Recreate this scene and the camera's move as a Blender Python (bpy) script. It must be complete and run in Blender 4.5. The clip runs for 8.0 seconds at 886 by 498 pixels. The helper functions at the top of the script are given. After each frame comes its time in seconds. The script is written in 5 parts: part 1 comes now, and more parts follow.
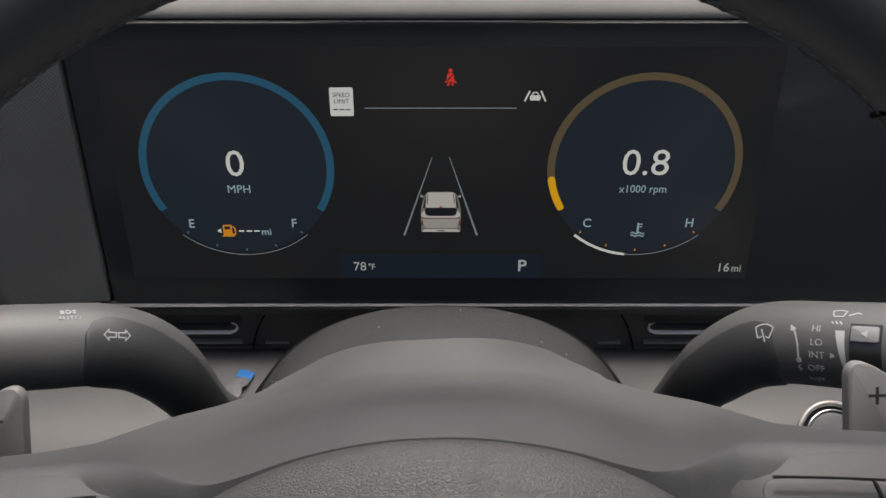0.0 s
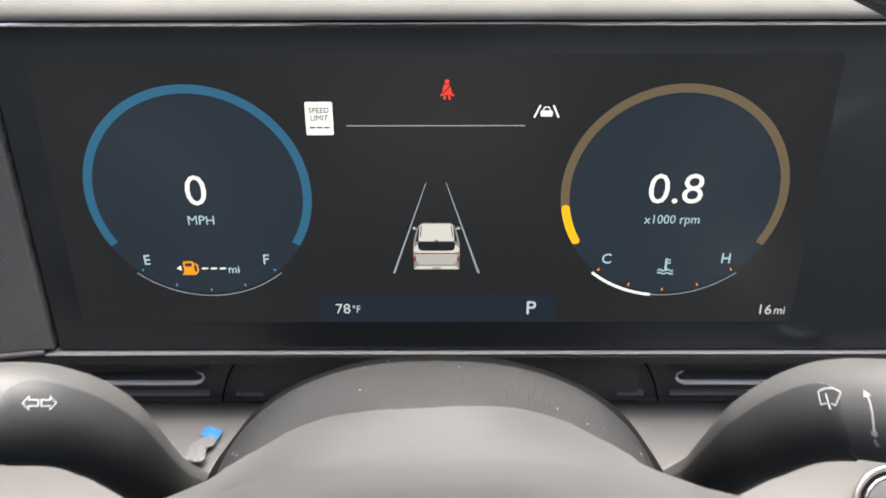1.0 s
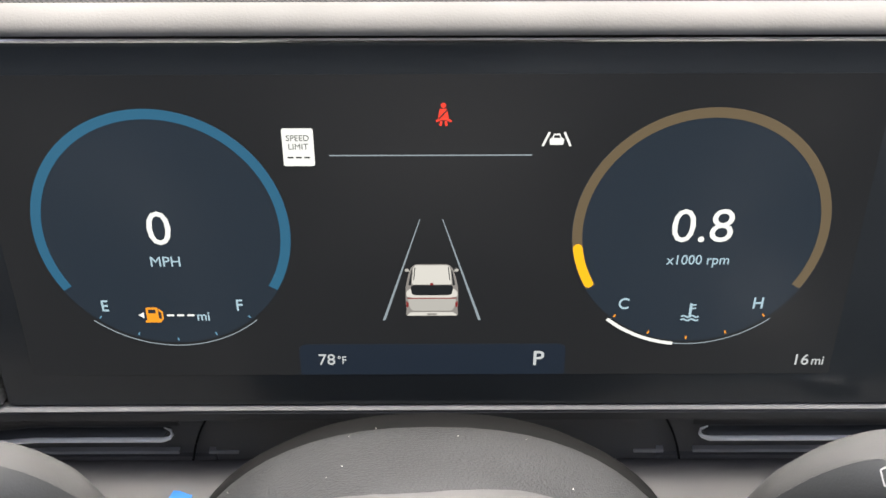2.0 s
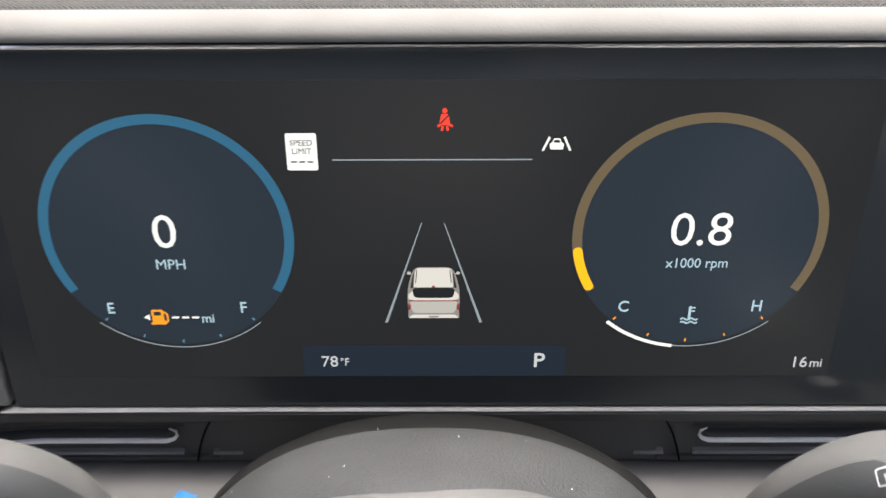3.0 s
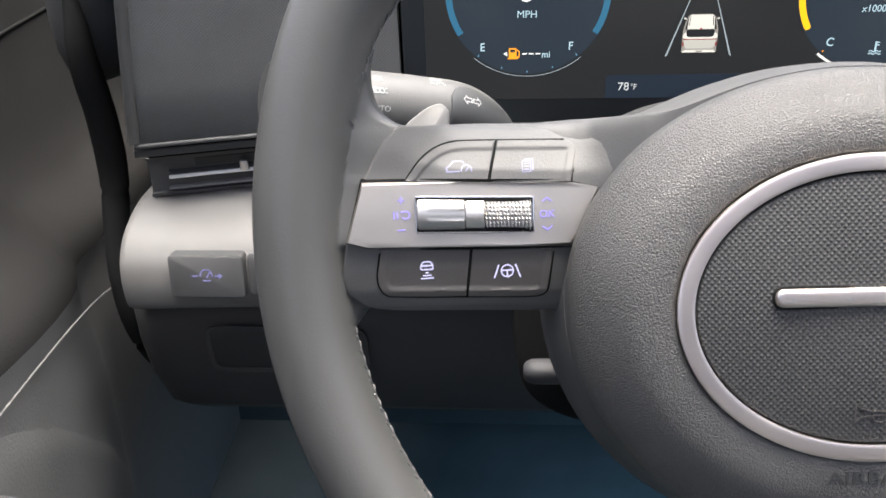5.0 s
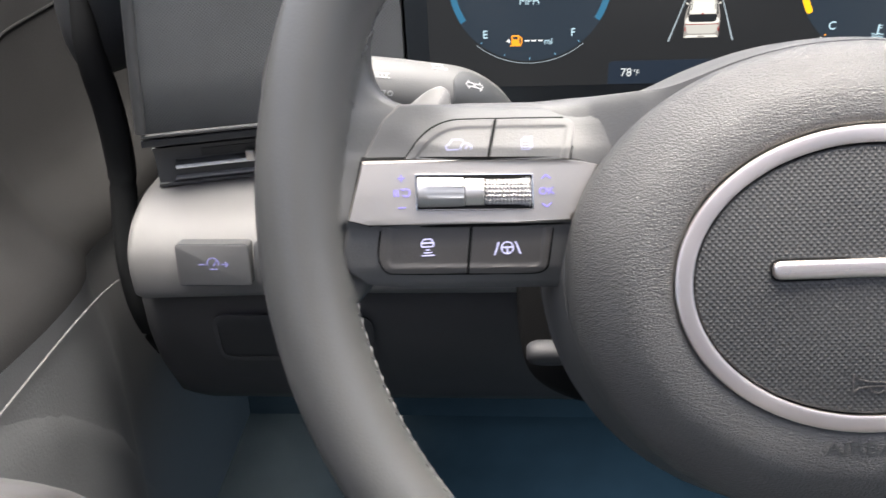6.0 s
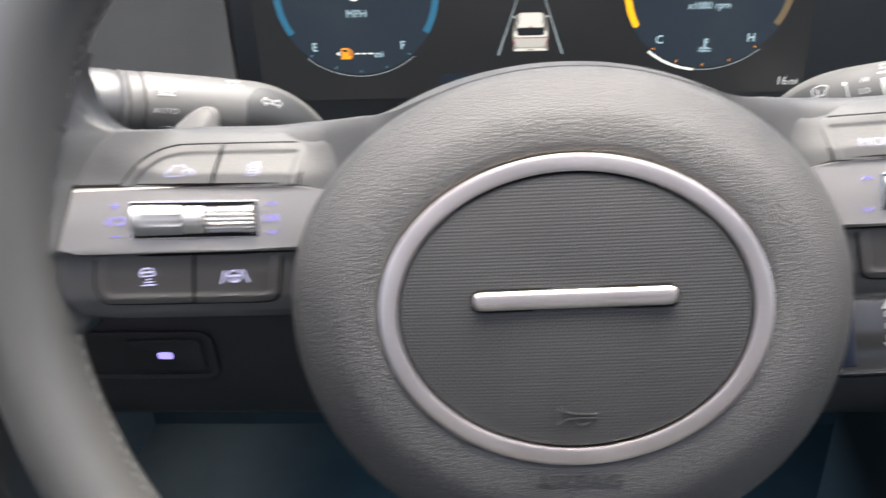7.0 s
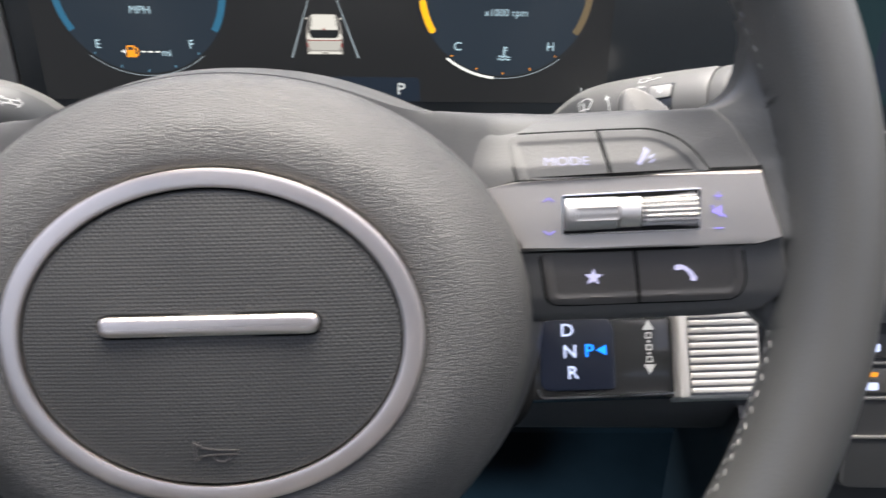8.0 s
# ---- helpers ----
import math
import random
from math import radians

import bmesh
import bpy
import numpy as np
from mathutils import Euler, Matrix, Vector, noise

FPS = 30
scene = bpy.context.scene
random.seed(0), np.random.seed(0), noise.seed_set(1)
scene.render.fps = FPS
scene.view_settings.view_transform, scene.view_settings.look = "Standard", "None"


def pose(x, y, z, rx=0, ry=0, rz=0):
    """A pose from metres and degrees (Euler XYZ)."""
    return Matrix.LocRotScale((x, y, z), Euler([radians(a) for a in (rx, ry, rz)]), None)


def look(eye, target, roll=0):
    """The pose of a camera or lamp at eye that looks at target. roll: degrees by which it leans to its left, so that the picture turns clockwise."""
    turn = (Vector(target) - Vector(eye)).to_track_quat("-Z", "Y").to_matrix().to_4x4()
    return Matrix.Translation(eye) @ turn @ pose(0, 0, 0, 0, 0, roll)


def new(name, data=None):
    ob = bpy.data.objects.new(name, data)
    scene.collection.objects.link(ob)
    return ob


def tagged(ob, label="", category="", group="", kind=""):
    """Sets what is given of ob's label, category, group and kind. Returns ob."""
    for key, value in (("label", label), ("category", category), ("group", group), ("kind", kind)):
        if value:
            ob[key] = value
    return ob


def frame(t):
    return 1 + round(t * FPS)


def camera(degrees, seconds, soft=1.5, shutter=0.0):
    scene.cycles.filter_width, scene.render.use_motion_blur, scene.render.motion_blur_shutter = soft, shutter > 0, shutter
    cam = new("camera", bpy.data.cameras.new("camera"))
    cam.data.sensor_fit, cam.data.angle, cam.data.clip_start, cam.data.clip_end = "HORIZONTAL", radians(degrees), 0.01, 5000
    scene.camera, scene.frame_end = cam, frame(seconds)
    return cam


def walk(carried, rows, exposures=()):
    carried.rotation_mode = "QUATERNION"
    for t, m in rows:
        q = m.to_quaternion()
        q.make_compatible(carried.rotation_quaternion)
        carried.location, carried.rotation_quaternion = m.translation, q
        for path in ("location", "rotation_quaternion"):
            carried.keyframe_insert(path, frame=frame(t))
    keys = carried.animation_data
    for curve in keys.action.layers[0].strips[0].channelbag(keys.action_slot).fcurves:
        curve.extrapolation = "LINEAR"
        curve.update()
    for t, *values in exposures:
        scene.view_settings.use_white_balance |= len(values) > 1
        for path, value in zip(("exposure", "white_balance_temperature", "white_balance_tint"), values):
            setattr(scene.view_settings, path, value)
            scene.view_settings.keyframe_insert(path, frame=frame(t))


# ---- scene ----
cam = camera(52.9, 8.0, shutter=0.5)
METRES, EYE, TILT, LEAN, TURN = 0.518, 0.80, -29.0, 0.0, 0.0
ROWS = [
    (0.0, 0.0, 0.0, 0.0, 0.0, 0.0, 0.0),
    (0.5, 0.0045, 0.0481, 0.0028, 0.23, 0.34, -0.01),
    (1.0, 0.0047, 0.1122, 0.0184, 0.14, 1.05, 0.08),
    (1.5, 0.0033, 0.1633, 0.033, -0.18, 1.81, 0.12),
    (1.7, 0.0042, 0.1800, 0.0350, -0.09, 2.09, 0.15),
    (2.8, 0.0062, 0.1951, 0.0401, 0.0, 2.24, 0.2),
    (3.0, 0.0071, 0.182, 0.0382, 0.24, 2.33, 0.13),
    (3.5, -0.0605, 0.0671, 0.0116, 1.64, 1.72, -0.19),
    (4.0, -0.1553, -0.0563, -0.069, 2.75, 0.79, -0.35),
    (4.5, -0.1893, -0.1089, -0.1471, 3.79, -0.07, -0.16),
    (4.7, -0.1939, -0.1232, -0.1653, 4.0, -0.40, -0.14),
    (5.8, -0.2001, -0.148, -0.1912, 4.75, -0.63, 0.16),
    (6.0, -0.1916, -0.1441, -0.193, 4.84, -0.61, 0.33),
    (6.5, -0.1311, -0.1402, -0.1871, 4.28, -0.61, 0.46),
    (7.0, -0.0459, -0.1219, -0.1769, 2.99, -0.69, 0.59),
    (7.5, 0.0399, -0.0974, -0.1713, 1.2, -0.73, 0.31),
    (8.0, 0.109, -0.0837, -0.1659, -0.45, -0.72, -0.39),
]
GAIN = 2.1
EXPOSURES = [(t, GAIN + e, 6540, 8.5) for t, e in ((0.0, -1.1), (0.2, -1.0), (0.4, -0.0), (0.6, 0.14), (3.0, 0.2), (3.5, 0.42), (4.0, 0.27), (4.5, 0.48), (5.0, 0.56), (6.0, 0.7), (6.6, 0.66), (7.4, 0.36), (8.0, 0.3))]
walk(cam, [(t, pose(0, 0, EYE, TILT, LEAN, TURN) @ pose(METRES * x, METRES * y, METRES * z, 90 + pitch, roll, yaw)) for t, x, y, z, yaw, pitch, roll in ROWS], EXPOSURES)

# ---- light: hazy daylight through the car's windows ----
world = bpy.data.worlds.new("sky")
scene.world = world
world.use_nodes = True
wt = world.node_tree
sky = wt.nodes.new("ShaderNodeTexSky")
sky.sky_type = 'NISHITA'
sky.sun_disc = False
sky.sun_elevation, sky.sun_rotation = radians(80), radians(20)
sky.air_density, sky.dust_density, sky.ozone_density = 0.6, 9.0, 0.6
wt.links.new(sky.outputs[0], wt.nodes["Background"].inputs[0])
wt.nodes["Background"].inputs[1].default_value = 0.11
sun = new("sun", bpy.data.lights.new("sun", 'SUN'))
sun.data.energy, sun.data.angle, sun.data.color = 2.0, radians(60), (0.985, 0.985, 0.965)
sun.matrix_basis = look((0.12, 0.32, 2.4), (0, 0, 0.5))

# unseen blue lamp added to brighten the footwell, assumed from its blue tint
foot = new("added_footwell_light", bpy.data.lights.new("added_footwell_light", 'AREA'))
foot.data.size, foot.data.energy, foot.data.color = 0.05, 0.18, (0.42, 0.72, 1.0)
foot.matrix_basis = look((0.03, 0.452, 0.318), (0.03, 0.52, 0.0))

# ---- materials ----


def material(name, colour, rough=0.5, metal=0.0, bump=0.0, scale=400.0, vary=0.12, kind="noise", coat=0.0, stretch=(1, 1, 1), glow=0.0, shine=0.5):
    """A surface with broad and fine variation; scale: cells a metre."""
    m = bpy.data.materials.new(name)
    m.use_nodes = True
    n, l = m.node_tree.nodes, m.node_tree.links
    b = n["Principled BSDF"]
    b.inputs["Roughness"].default_value, b.inputs["Metallic"].default_value = rough, metal
    b.inputs["Coat Weight"].default_value = coat
    b.inputs["Specular IOR Level"].default_value = shine
    b.inputs["Coat Roughness"].default_value = 0.06
    b.inputs["Base Color"].default_value = (*colour, 1)
    if glow:
        b.inputs["Base Color"].default_value = (0.01, 0.01, 0.01, 1)
        b.inputs["Emission Color"].default_value = (*colour, 1)
        b.inputs["Emission Strength"].default_value = glow
        b.inputs["Specular IOR Level"].default_value = 0.3
        return m
    co = n.new("ShaderNodeTexCoord")
    if vary:
        broad = n.new("ShaderNodeTexNoise")
        broad.inputs["Scale"].default_value, broad.inputs["Detail"].default_value = 22, 6
        l.new(co.outputs["Object"], broad.inputs["Vector"])
        ramp = n.new("ShaderNodeMapRange")
        ramp.inputs[1].default_value, ramp.inputs[2].default_value = 0.3, 0.7
        ramp.inputs[3].default_value, ramp.inputs[4].default_value = 1 - vary, 1 + vary
        l.new(broad.outputs[0], ramp.inputs[0])
        mul = n.new("ShaderNodeMix")
        mul.data_type, mul.blend_type = 'RGBA', 'MULTIPLY'
        mul.inputs[0].default_value = 1
        mul.inputs[6].default_value = (*colour, 1)
        l.new(ramp.outputs[0], mul.inputs[7])
        l.new(mul.outputs[2], b.inputs["Base Color"])
        rr = n.new("ShaderNodeMapRange")
        rr.inputs[1].default_value, rr.inputs[2].default_value = 0.3, 0.7
        rr.inputs[3].default_value, rr.inputs[4].default_value = rough * 0.88, min(1, rough * 1.12)
        l.new(broad.outputs[0], rr.inputs[0])
        l.new(rr.outputs[0], b.inputs["Roughness"])
    if bump:
        mp = n.new("ShaderNodeMapping")
        mp.inputs["Scale"].default_value = stretch
        l.new(co.outputs["Object"], mp.inputs[0])
        if kind == "noise":
            t = n.new("ShaderNodeTexNoise")
            t.inputs["Scale"].default_value, t.inputs["Detail"].default_value = scale, 4
            out = t.outputs[0]
            l.new(mp.outputs[0], t.inputs["Vector"])
        elif kind == "grain":
            t = n.new("ShaderNodeTexVoronoi")
            t.feature = 'DISTANCE_TO_EDGE'
            t.inputs["Scale"].default_value = scale
            warp = n.new("ShaderNodeTexNoise")
            warp.inputs["Scale"].default_value = scale * 0.6
            add = n.new("ShaderNodeMix")
            add.data_type, add.blend_type = 'RGBA', 'LINEAR_LIGHT'
            add.inputs[0].default_value = 0.35 / scale
            l.new(mp.outputs[0], warp.inputs["Vector"])
            l.new(mp.outputs[0], add.inputs[6])
            l.new(warp.outputs["Color"], add.inputs[7])
            l.new(add.outputs[2], t.inputs["Vector"])
            soft = n.new("ShaderNodeMapRange")
            soft.interpolation_type = 'SMOOTHSTEP'
            soft.inputs[1].default_value, soft.inputs[2].default_value = 0.0, 0.28
            l.new(t.outputs["Distance"], soft.inputs[0])
            out = soft.outputs[0]
        else:
            # woven or dotted: two crossing waves in the surface's own plane
            a, c = n.new("ShaderNodeTexWave"), n.new("ShaderNodeTexWave")
            ra, rc = n.new("ShaderNodeMapping"), n.new("ShaderNodeMapping")
            turn = 1 if kind == "upright" else 2
            ra.inputs["Rotation"].default_value[turn] = radians(45)
            rc.inputs["Rotation"].default_value[turn] = radians(45 if kind == "ribs" else -45)
            if kind == "grid":
                ra.inputs["Rotation"].default_value[2], rc.inputs["Rotation"].default_value[2] = 0, radians(90)
            for w_, r_ in ((a, ra), (c, rc)):
                w_.inputs["Scale"].default_value, w_.inputs["Distortion"].default_value = scale, 0.15
                l.new(mp.outputs[0], r_.inputs[0])
                l.new(r_.outputs[0], w_.inputs["Vector"])
            mx = n.new("ShaderNodeMath")
            mx.operation = 'MULTIPLY'
            l.new(a.outputs["Fac"], mx.inputs[0])
            l.new(c.outputs["Fac"], mx.inputs[1])
            out = mx.outputs[0]
        bp = n.new("ShaderNodeBump")
        bp.inputs["Strength"].default_value, bp.inputs["Distance"].default_value = bump, 0.0012 if kind in ("weave", "upright", "ribs", "grid") else 0.0006
        l.new(out, bp.inputs["Height"])
        l.new(bp.outputs[0], b.inputs["Normal"])
    return m


LEATHER = material("smooth_dark_leather", (0.074, 0.075, 0.073), 0.37, bump=0.12, scale=1100, vary=0.08)
GRAIN = material("grained_dark_vinyl", (0.066, 0.066, 0.065), 0.5, bump=0.4, scale=1150, kind="grain", stretch=(0.8, 1.1, 1.1))
PLASTIC = material("charcoal_satin_plastic", (0.076, 0.076, 0.075), 0.5, bump=0.14, scale=1300, vary=0.16)
DARK = material("black_plastic", (0.028, 0.029, 0.030), 0.42, bump=0.2, scale=1200)
BUTTON = material("dark_warm_button_plastic", (0.068, 0.0645, 0.061), 0.45, bump=0.1, scale=1500)
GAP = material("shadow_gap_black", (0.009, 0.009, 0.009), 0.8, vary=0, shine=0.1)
SHROUD = material("coarse_grained_plastic", (0.029, 0.03, 0.031), 0.6, bump=1.0, scale=1150, vary=0.22, shine=0.35)
SILVER = material("satin_silver_trim", (0.35, 0.332, 0.308), 0.4, metal=0.85, bump=0.12, scale=260, stretch=(1, 40, 40), vary=0.06)
BRUSHED = material("brushed_grey_panel", (0.155, 0.151, 0.147), 0.62, metal=0.12, bump=0.22, scale=300, stretch=(20, 1, 20), vary=0.08)
CHROME = material("bright_chrome", (0.8, 0.8, 0.8), 0.14, metal=1.0, vary=0.04)
RING = material("matt_silver_ring", (0.80, 0.72, 0.655), 0.34, metal=1.0, vary=0.05)
GLASSFACE = material("dark_glare_free_glass", (0.041, 0.046, 0.049), 0.14, vary=0.05, shine=0.22)
GLOSS = material("piano_black", (0.018, 0.019, 0.020), 0.16, vary=0.05, coat=0.3)
PAD = material("dotted_black_pad", (0.033, 0.034, 0.034), 0.6, bump=0.3, scale=235, kind="weave")
FABRIC = material("woven_grey_fabric", (0.12, 0.122, 0.119), 0.85, bump=0.3, scale=240, kind="upright")
DASHPAD = material("light_grey_ribbed_pad", (0.044, 0.0435, 0.042), 0.8, bump=0.5, scale=250, kind="weave", shine=0.1)
DASHEDGE = material("light_grey_soft_trim", (0.145, 0.142, 0.136), 0.6, bump=0.15, scale=900, shine=0.04)
DOORSKIN = material("charcoal_door_skin", (0.02, 0.02, 0.02), 0.75, bump=0.3, scale=700, shine=0.06)
DOORLOW = material("lightened_door_grey", (0.09, 0.092, 0.094), 0.7, bump=0.4, scale=600, shine=0.25)
KNEE = material("charcoal_knee_plastic", (0.038, 0.038, 0.04), 0.6, bump=0.25, scale=1200)
DARKCHROME = material("dark_chrome", (0.13, 0.13, 0.13), 0.38, metal=0.6, vary=0.04)
PADDLE = material("satin_grey_paddle", (0.27, 0.265, 0.255), 0.42, metal=0.5, bump=0.1, scale=900)
ROLLER = material("polished_roller_metal", (0.46, 0.45, 0.437), 0.38, metal=0.8, vary=0.04)
CARPET = material("dark_carpet", (0.027, 0.036, 0.042), 1.0, bump=1.0, scale=700, shine=0.05)
FOOTWELL = material("dark_bulkhead_felt", (0.032, 0.044, 0.052), 1.0, bump=1.0, scale=700, shine=0.05)
HEADLINER = material("grey_headliner", (0.53, 0.50, 0.48), 0.9, bump=0.5, scale=600)
GAPSHADE = material("gap_shade_black", (0.013, 0.0135, 0.014), 0.9, vary=0.1, shine=0.05)
BRIGHT = material("bright_satin_metal", (0.70, 0.67, 0.63), 0.34, metal=0.9, vary=0.04)
PLATE = material("grey_switch_plate", (0.125, 0.125, 0.126), 0.5, metal=0.2, bump=0.15, scale=900)
LIP = material("white_chrome_shine", (0.95, 0.94, 0.93), 0.3, metal=0.0, vary=0.04)
VENT = material("dark_vent_plastic", (0.062, 0.064, 0.066), 0.5, bump=0.15, scale=1300)
RIDGE = material("grey_ridge_plastic", (0.19, 0.19, 0.19), 0.5, bump=0.1, scale=1500)
KNOB = material("grey_satin_knob", (0.15, 0.15, 0.15), 0.38, metal=0.3, bump=0.1, scale=900)
INLAY = material("darker_satin_plastic", (0.034, 0.036, 0.037), 0.45, bump=0.15, scale=1500)
THREAD = material("grey_thread", (0.17, 0.17, 0.167), 0.7, vary=0.2)
PRINT = material("pale_print", (0.36, 0.37, 0.37), 0.6, vary=0.05)
KNOBGREY = material("warm_grey_knob", (0.47, 0.455, 0.43), 0.42, metal=0.35, bump=0.1, scale=900)
TAPE = material("blue_tape", (0.04, 0.22, 0.6), 0.5, vary=0.15)
FILM = material("creased_clear_film", (0.2, 0.2, 0.2), 0.25, bump=1.0, scale=120, vary=0.1)
DUST = material("dust", (0.7, 0.68, 0.62), 0.9, vary=0)


def glow(name, colour, strength=1.0):
    return material(name, colour, 0.3, glow=strength * 0.5 ** GAIN, vary=0)


G_BACK = glow("display_dark_ground", (0.0155, 0.0162, 0.0175))
G_DIAL = glow("display_dial_blue_black", (0.0185, 0.028, 0.0405))
G_BLUE = glow("display_blue", (0.028, 0.13, 0.225))
G_BROWN = glow("display_dim_brown", (0.15, 0.11, 0.062))
G_AMBER = glow("display_amber", (1.0, 0.5, 0.01), 1.1)
G_WHITE = glow("display_white", (0.95, 0.95, 0.9))
G_PALE = glow("display_pale_blue", (0.42, 0.58, 0.66))
G_GREY = glow("display_grey_line", (0.28, 0.33, 0.36))
G_RED = glow("display_red", (1.0, 0.06, 0.03))
G_ORANGE = glow("display_orange", (1.0, 0.36, 0.02))
G_TICK = glow("display_tick_blue", (0.12, 0.27, 0.38))
G_STRIP = glow("display_navy_strip", (0.0125, 0.020, 0.033))
G_SOFT = glow("display_soft_white", (0.56, 0.58, 0.58))
G_CAR = glow("display_car_beige", (0.70, 0.67, 0.61))
G_CARDARK = glow("display_car_shade", (0.27, 0.25, 0.23))
G_CARMID = glow("display_car_mid", (0.48, 0.46, 0.42))
G_GLASS = glow("display_car_glass", (0.012, 0.014, 0.016))
G_CARRED = glow("display_car_red", (0.25, 0.02, 0.02))
G_TEAL = glow("display_teal_ground", (0.009, 0.025, 0.030))
G_VIOLET = glow("backlit_violet", (0.36, 0.30, 0.9), 1.2)
G_DIM = glow("backlit_dim_violet", (0.30, 0.28, 0.62), 0.7)
G_LILAC = glow("backlit_lilac_white", (0.62, 0.6, 0.9), 1.0)
G_GEARBLUE = glow("backlit_blue", (0.004, 0.2, 1.0), 2.4)
G_GEARWINDOW = glow("blue_letter_spill", (0.006, 0.022, 0.075), 0.22)
G_GEARWHITE = glow("backlit_pale", (0.55, 0.62, 0.9), 1.4)

# ---- building helpers; lengths in millimetres in each frame ----
MM = Matrix.Scale(0.001, 4)
WORLD = {}


def axes(o, x, y, z):
    m = Matrix((x, y, z)).transposed().to_4x4()
    m.translation = o
    return m


def thing(name, label, category, at=(0, 0, 0), m=None, group="", kind=""):
    ob = new(name)
    ob.empty_display_size = 0.02
    WORLD[ob.name] = m if m else Matrix.Translation(at)
    ob.matrix_basis = WORLD[ob.name]
    return tagged(ob, label, category, group, kind)


def finish(name, bm, mat, sharp=38):
    bmesh.ops.remove_doubles(bm, verts=bm.verts, dist=1e-7)
    bmesh.ops.recalc_face_normals(bm, faces=bm.faces)
    me = bpy.data.meshes.new(name)
    bm.to_mesh(me)
    bm.free()
    me.materials.append(mat)
    me.polygons.foreach_set("use_smooth", [True] * len(me.polygons))
    me.set_sharp_from_angle(angle=radians(sharp))
    return me


def part(name, bm, mat, parent, label="", m=Matrix(), sharp=38):
    """One mesh under a thing or a part; bm is in millimetres in the frame m."""
    w = WORLD[parent.name]
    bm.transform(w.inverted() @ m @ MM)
    ob = new(name, finish(name, bm, mat, sharp))
    ob.parent = parent
    WORLD[ob.name] = w
    if label:
        tagged(ob, label)
    return ob


def solid(name, bm, mat, label, category, m=Matrix(), kind="", sharp=38, group=""):
    bm.transform(m @ MM)
    ob = new(name, finish(name, bm, mat, sharp))
    WORLD[ob.name] = Matrix()
    return tagged(ob, label, category, group, kind)


def join(*bms):
    out = bmesh.new()
    for b in bms:
        me = bpy.data.meshes.new("tmp")
        b.to_mesh(me)
        b.free()
        out.from_mesh(me)
        bpy.data.meshes.remove(me)
    return out


def loft(rings, closed=True, caps=True, bm=None):
    bm = bm or bmesh.new()
    rows = [[bm.verts.new(p) for p in r] for r in rings]
    n = len(rows[0])
    for a, b in zip(rows, rows[1:]):
        for i in range(n if closed else n - 1):
            j = (i + 1) % n
            bm.faces.new((a[i], a[j], b[j], b[i]))
    if caps and closed:
        bm.faces.new(rows[0][::-1])
        bm.faces.new(rows[-1])
    return bm


def oval(a, b, cu=0.0, cv=0.0, w=0.0, n=96):
    return [Vector((cu + a * math.cos(2 * math.pi * i / n), cv + b * math.sin(2 * math.pi * i / n), w)) for i in range(n)]


def rounded(pts, r, n=5):
    """A polygon with its corners rounded; r: one radius or one a corner."""
    out, k = [], len(pts)
    for i in range(k):
        a, b, c = Vector(pts[i - 1]), Vector(pts[i]), Vector(pts[(i + 1) % k])
        q = r[i] if isinstance(r, (list, tuple)) else r
        p = b + (a - b).normalized() * min(q, (a - b).length * 0.49)
        s = b + (c - b).normalized() * min(q, (c - b).length * 0.49)
        for j in range(n + 1):
            t = j / n
            out.append(p * (1 - t) ** 2 + b * 2 * t * (1 - t) + s * t * t)
    return [Vector((p.x, p.y)) for p in out]


def rect(cx, cy, w, h, r=0.0, n=4):
    p = [(cx - w / 2, cy - h / 2), (cx + w / 2, cy - h / 2), (cx + w / 2, cy + h / 2), (cx - w / 2, cy + h / 2)]
    return rounded(p, r, n) if r else [Vector(q) for q in p]


def inset(poly, d):
    out, k = [], len(poly)
    area = sum(poly[i - 1].x * poly[i].y - poly[i].x * poly[i - 1].y for i in range(k))
    s = 1 if area > 0 else -1
    for i in range(k):
        e = (poly[(i + 1) % k] - poly[i - 1])
        e = e.normalized() if e.length else Vector((1, 0))
        out.append(poly[i] + Vector((-e.y, e.x)) * d * s)
    return out


def prism(poly, z0, z1, bevel=0.0):
    poly = [Vector(p) for p in poly]
    rings = [[Vector((p.x, p.y, z0)) for p in poly]]
    if bevel:
        rings.append([Vector((p.x, p.y, z1 - bevel)) for p in poly])
        rings.append([Vector((p.x, p.y, z1 - bevel * 0.3)) for p in inset(poly, bevel * 0.3)])
        rings.append([Vector((p.x, p.y, z1)) for p in inset(poly, bevel)])
    else:
        rings.append([Vector((p.x, p.y, z1)) for p in poly])
    return loft(rings)


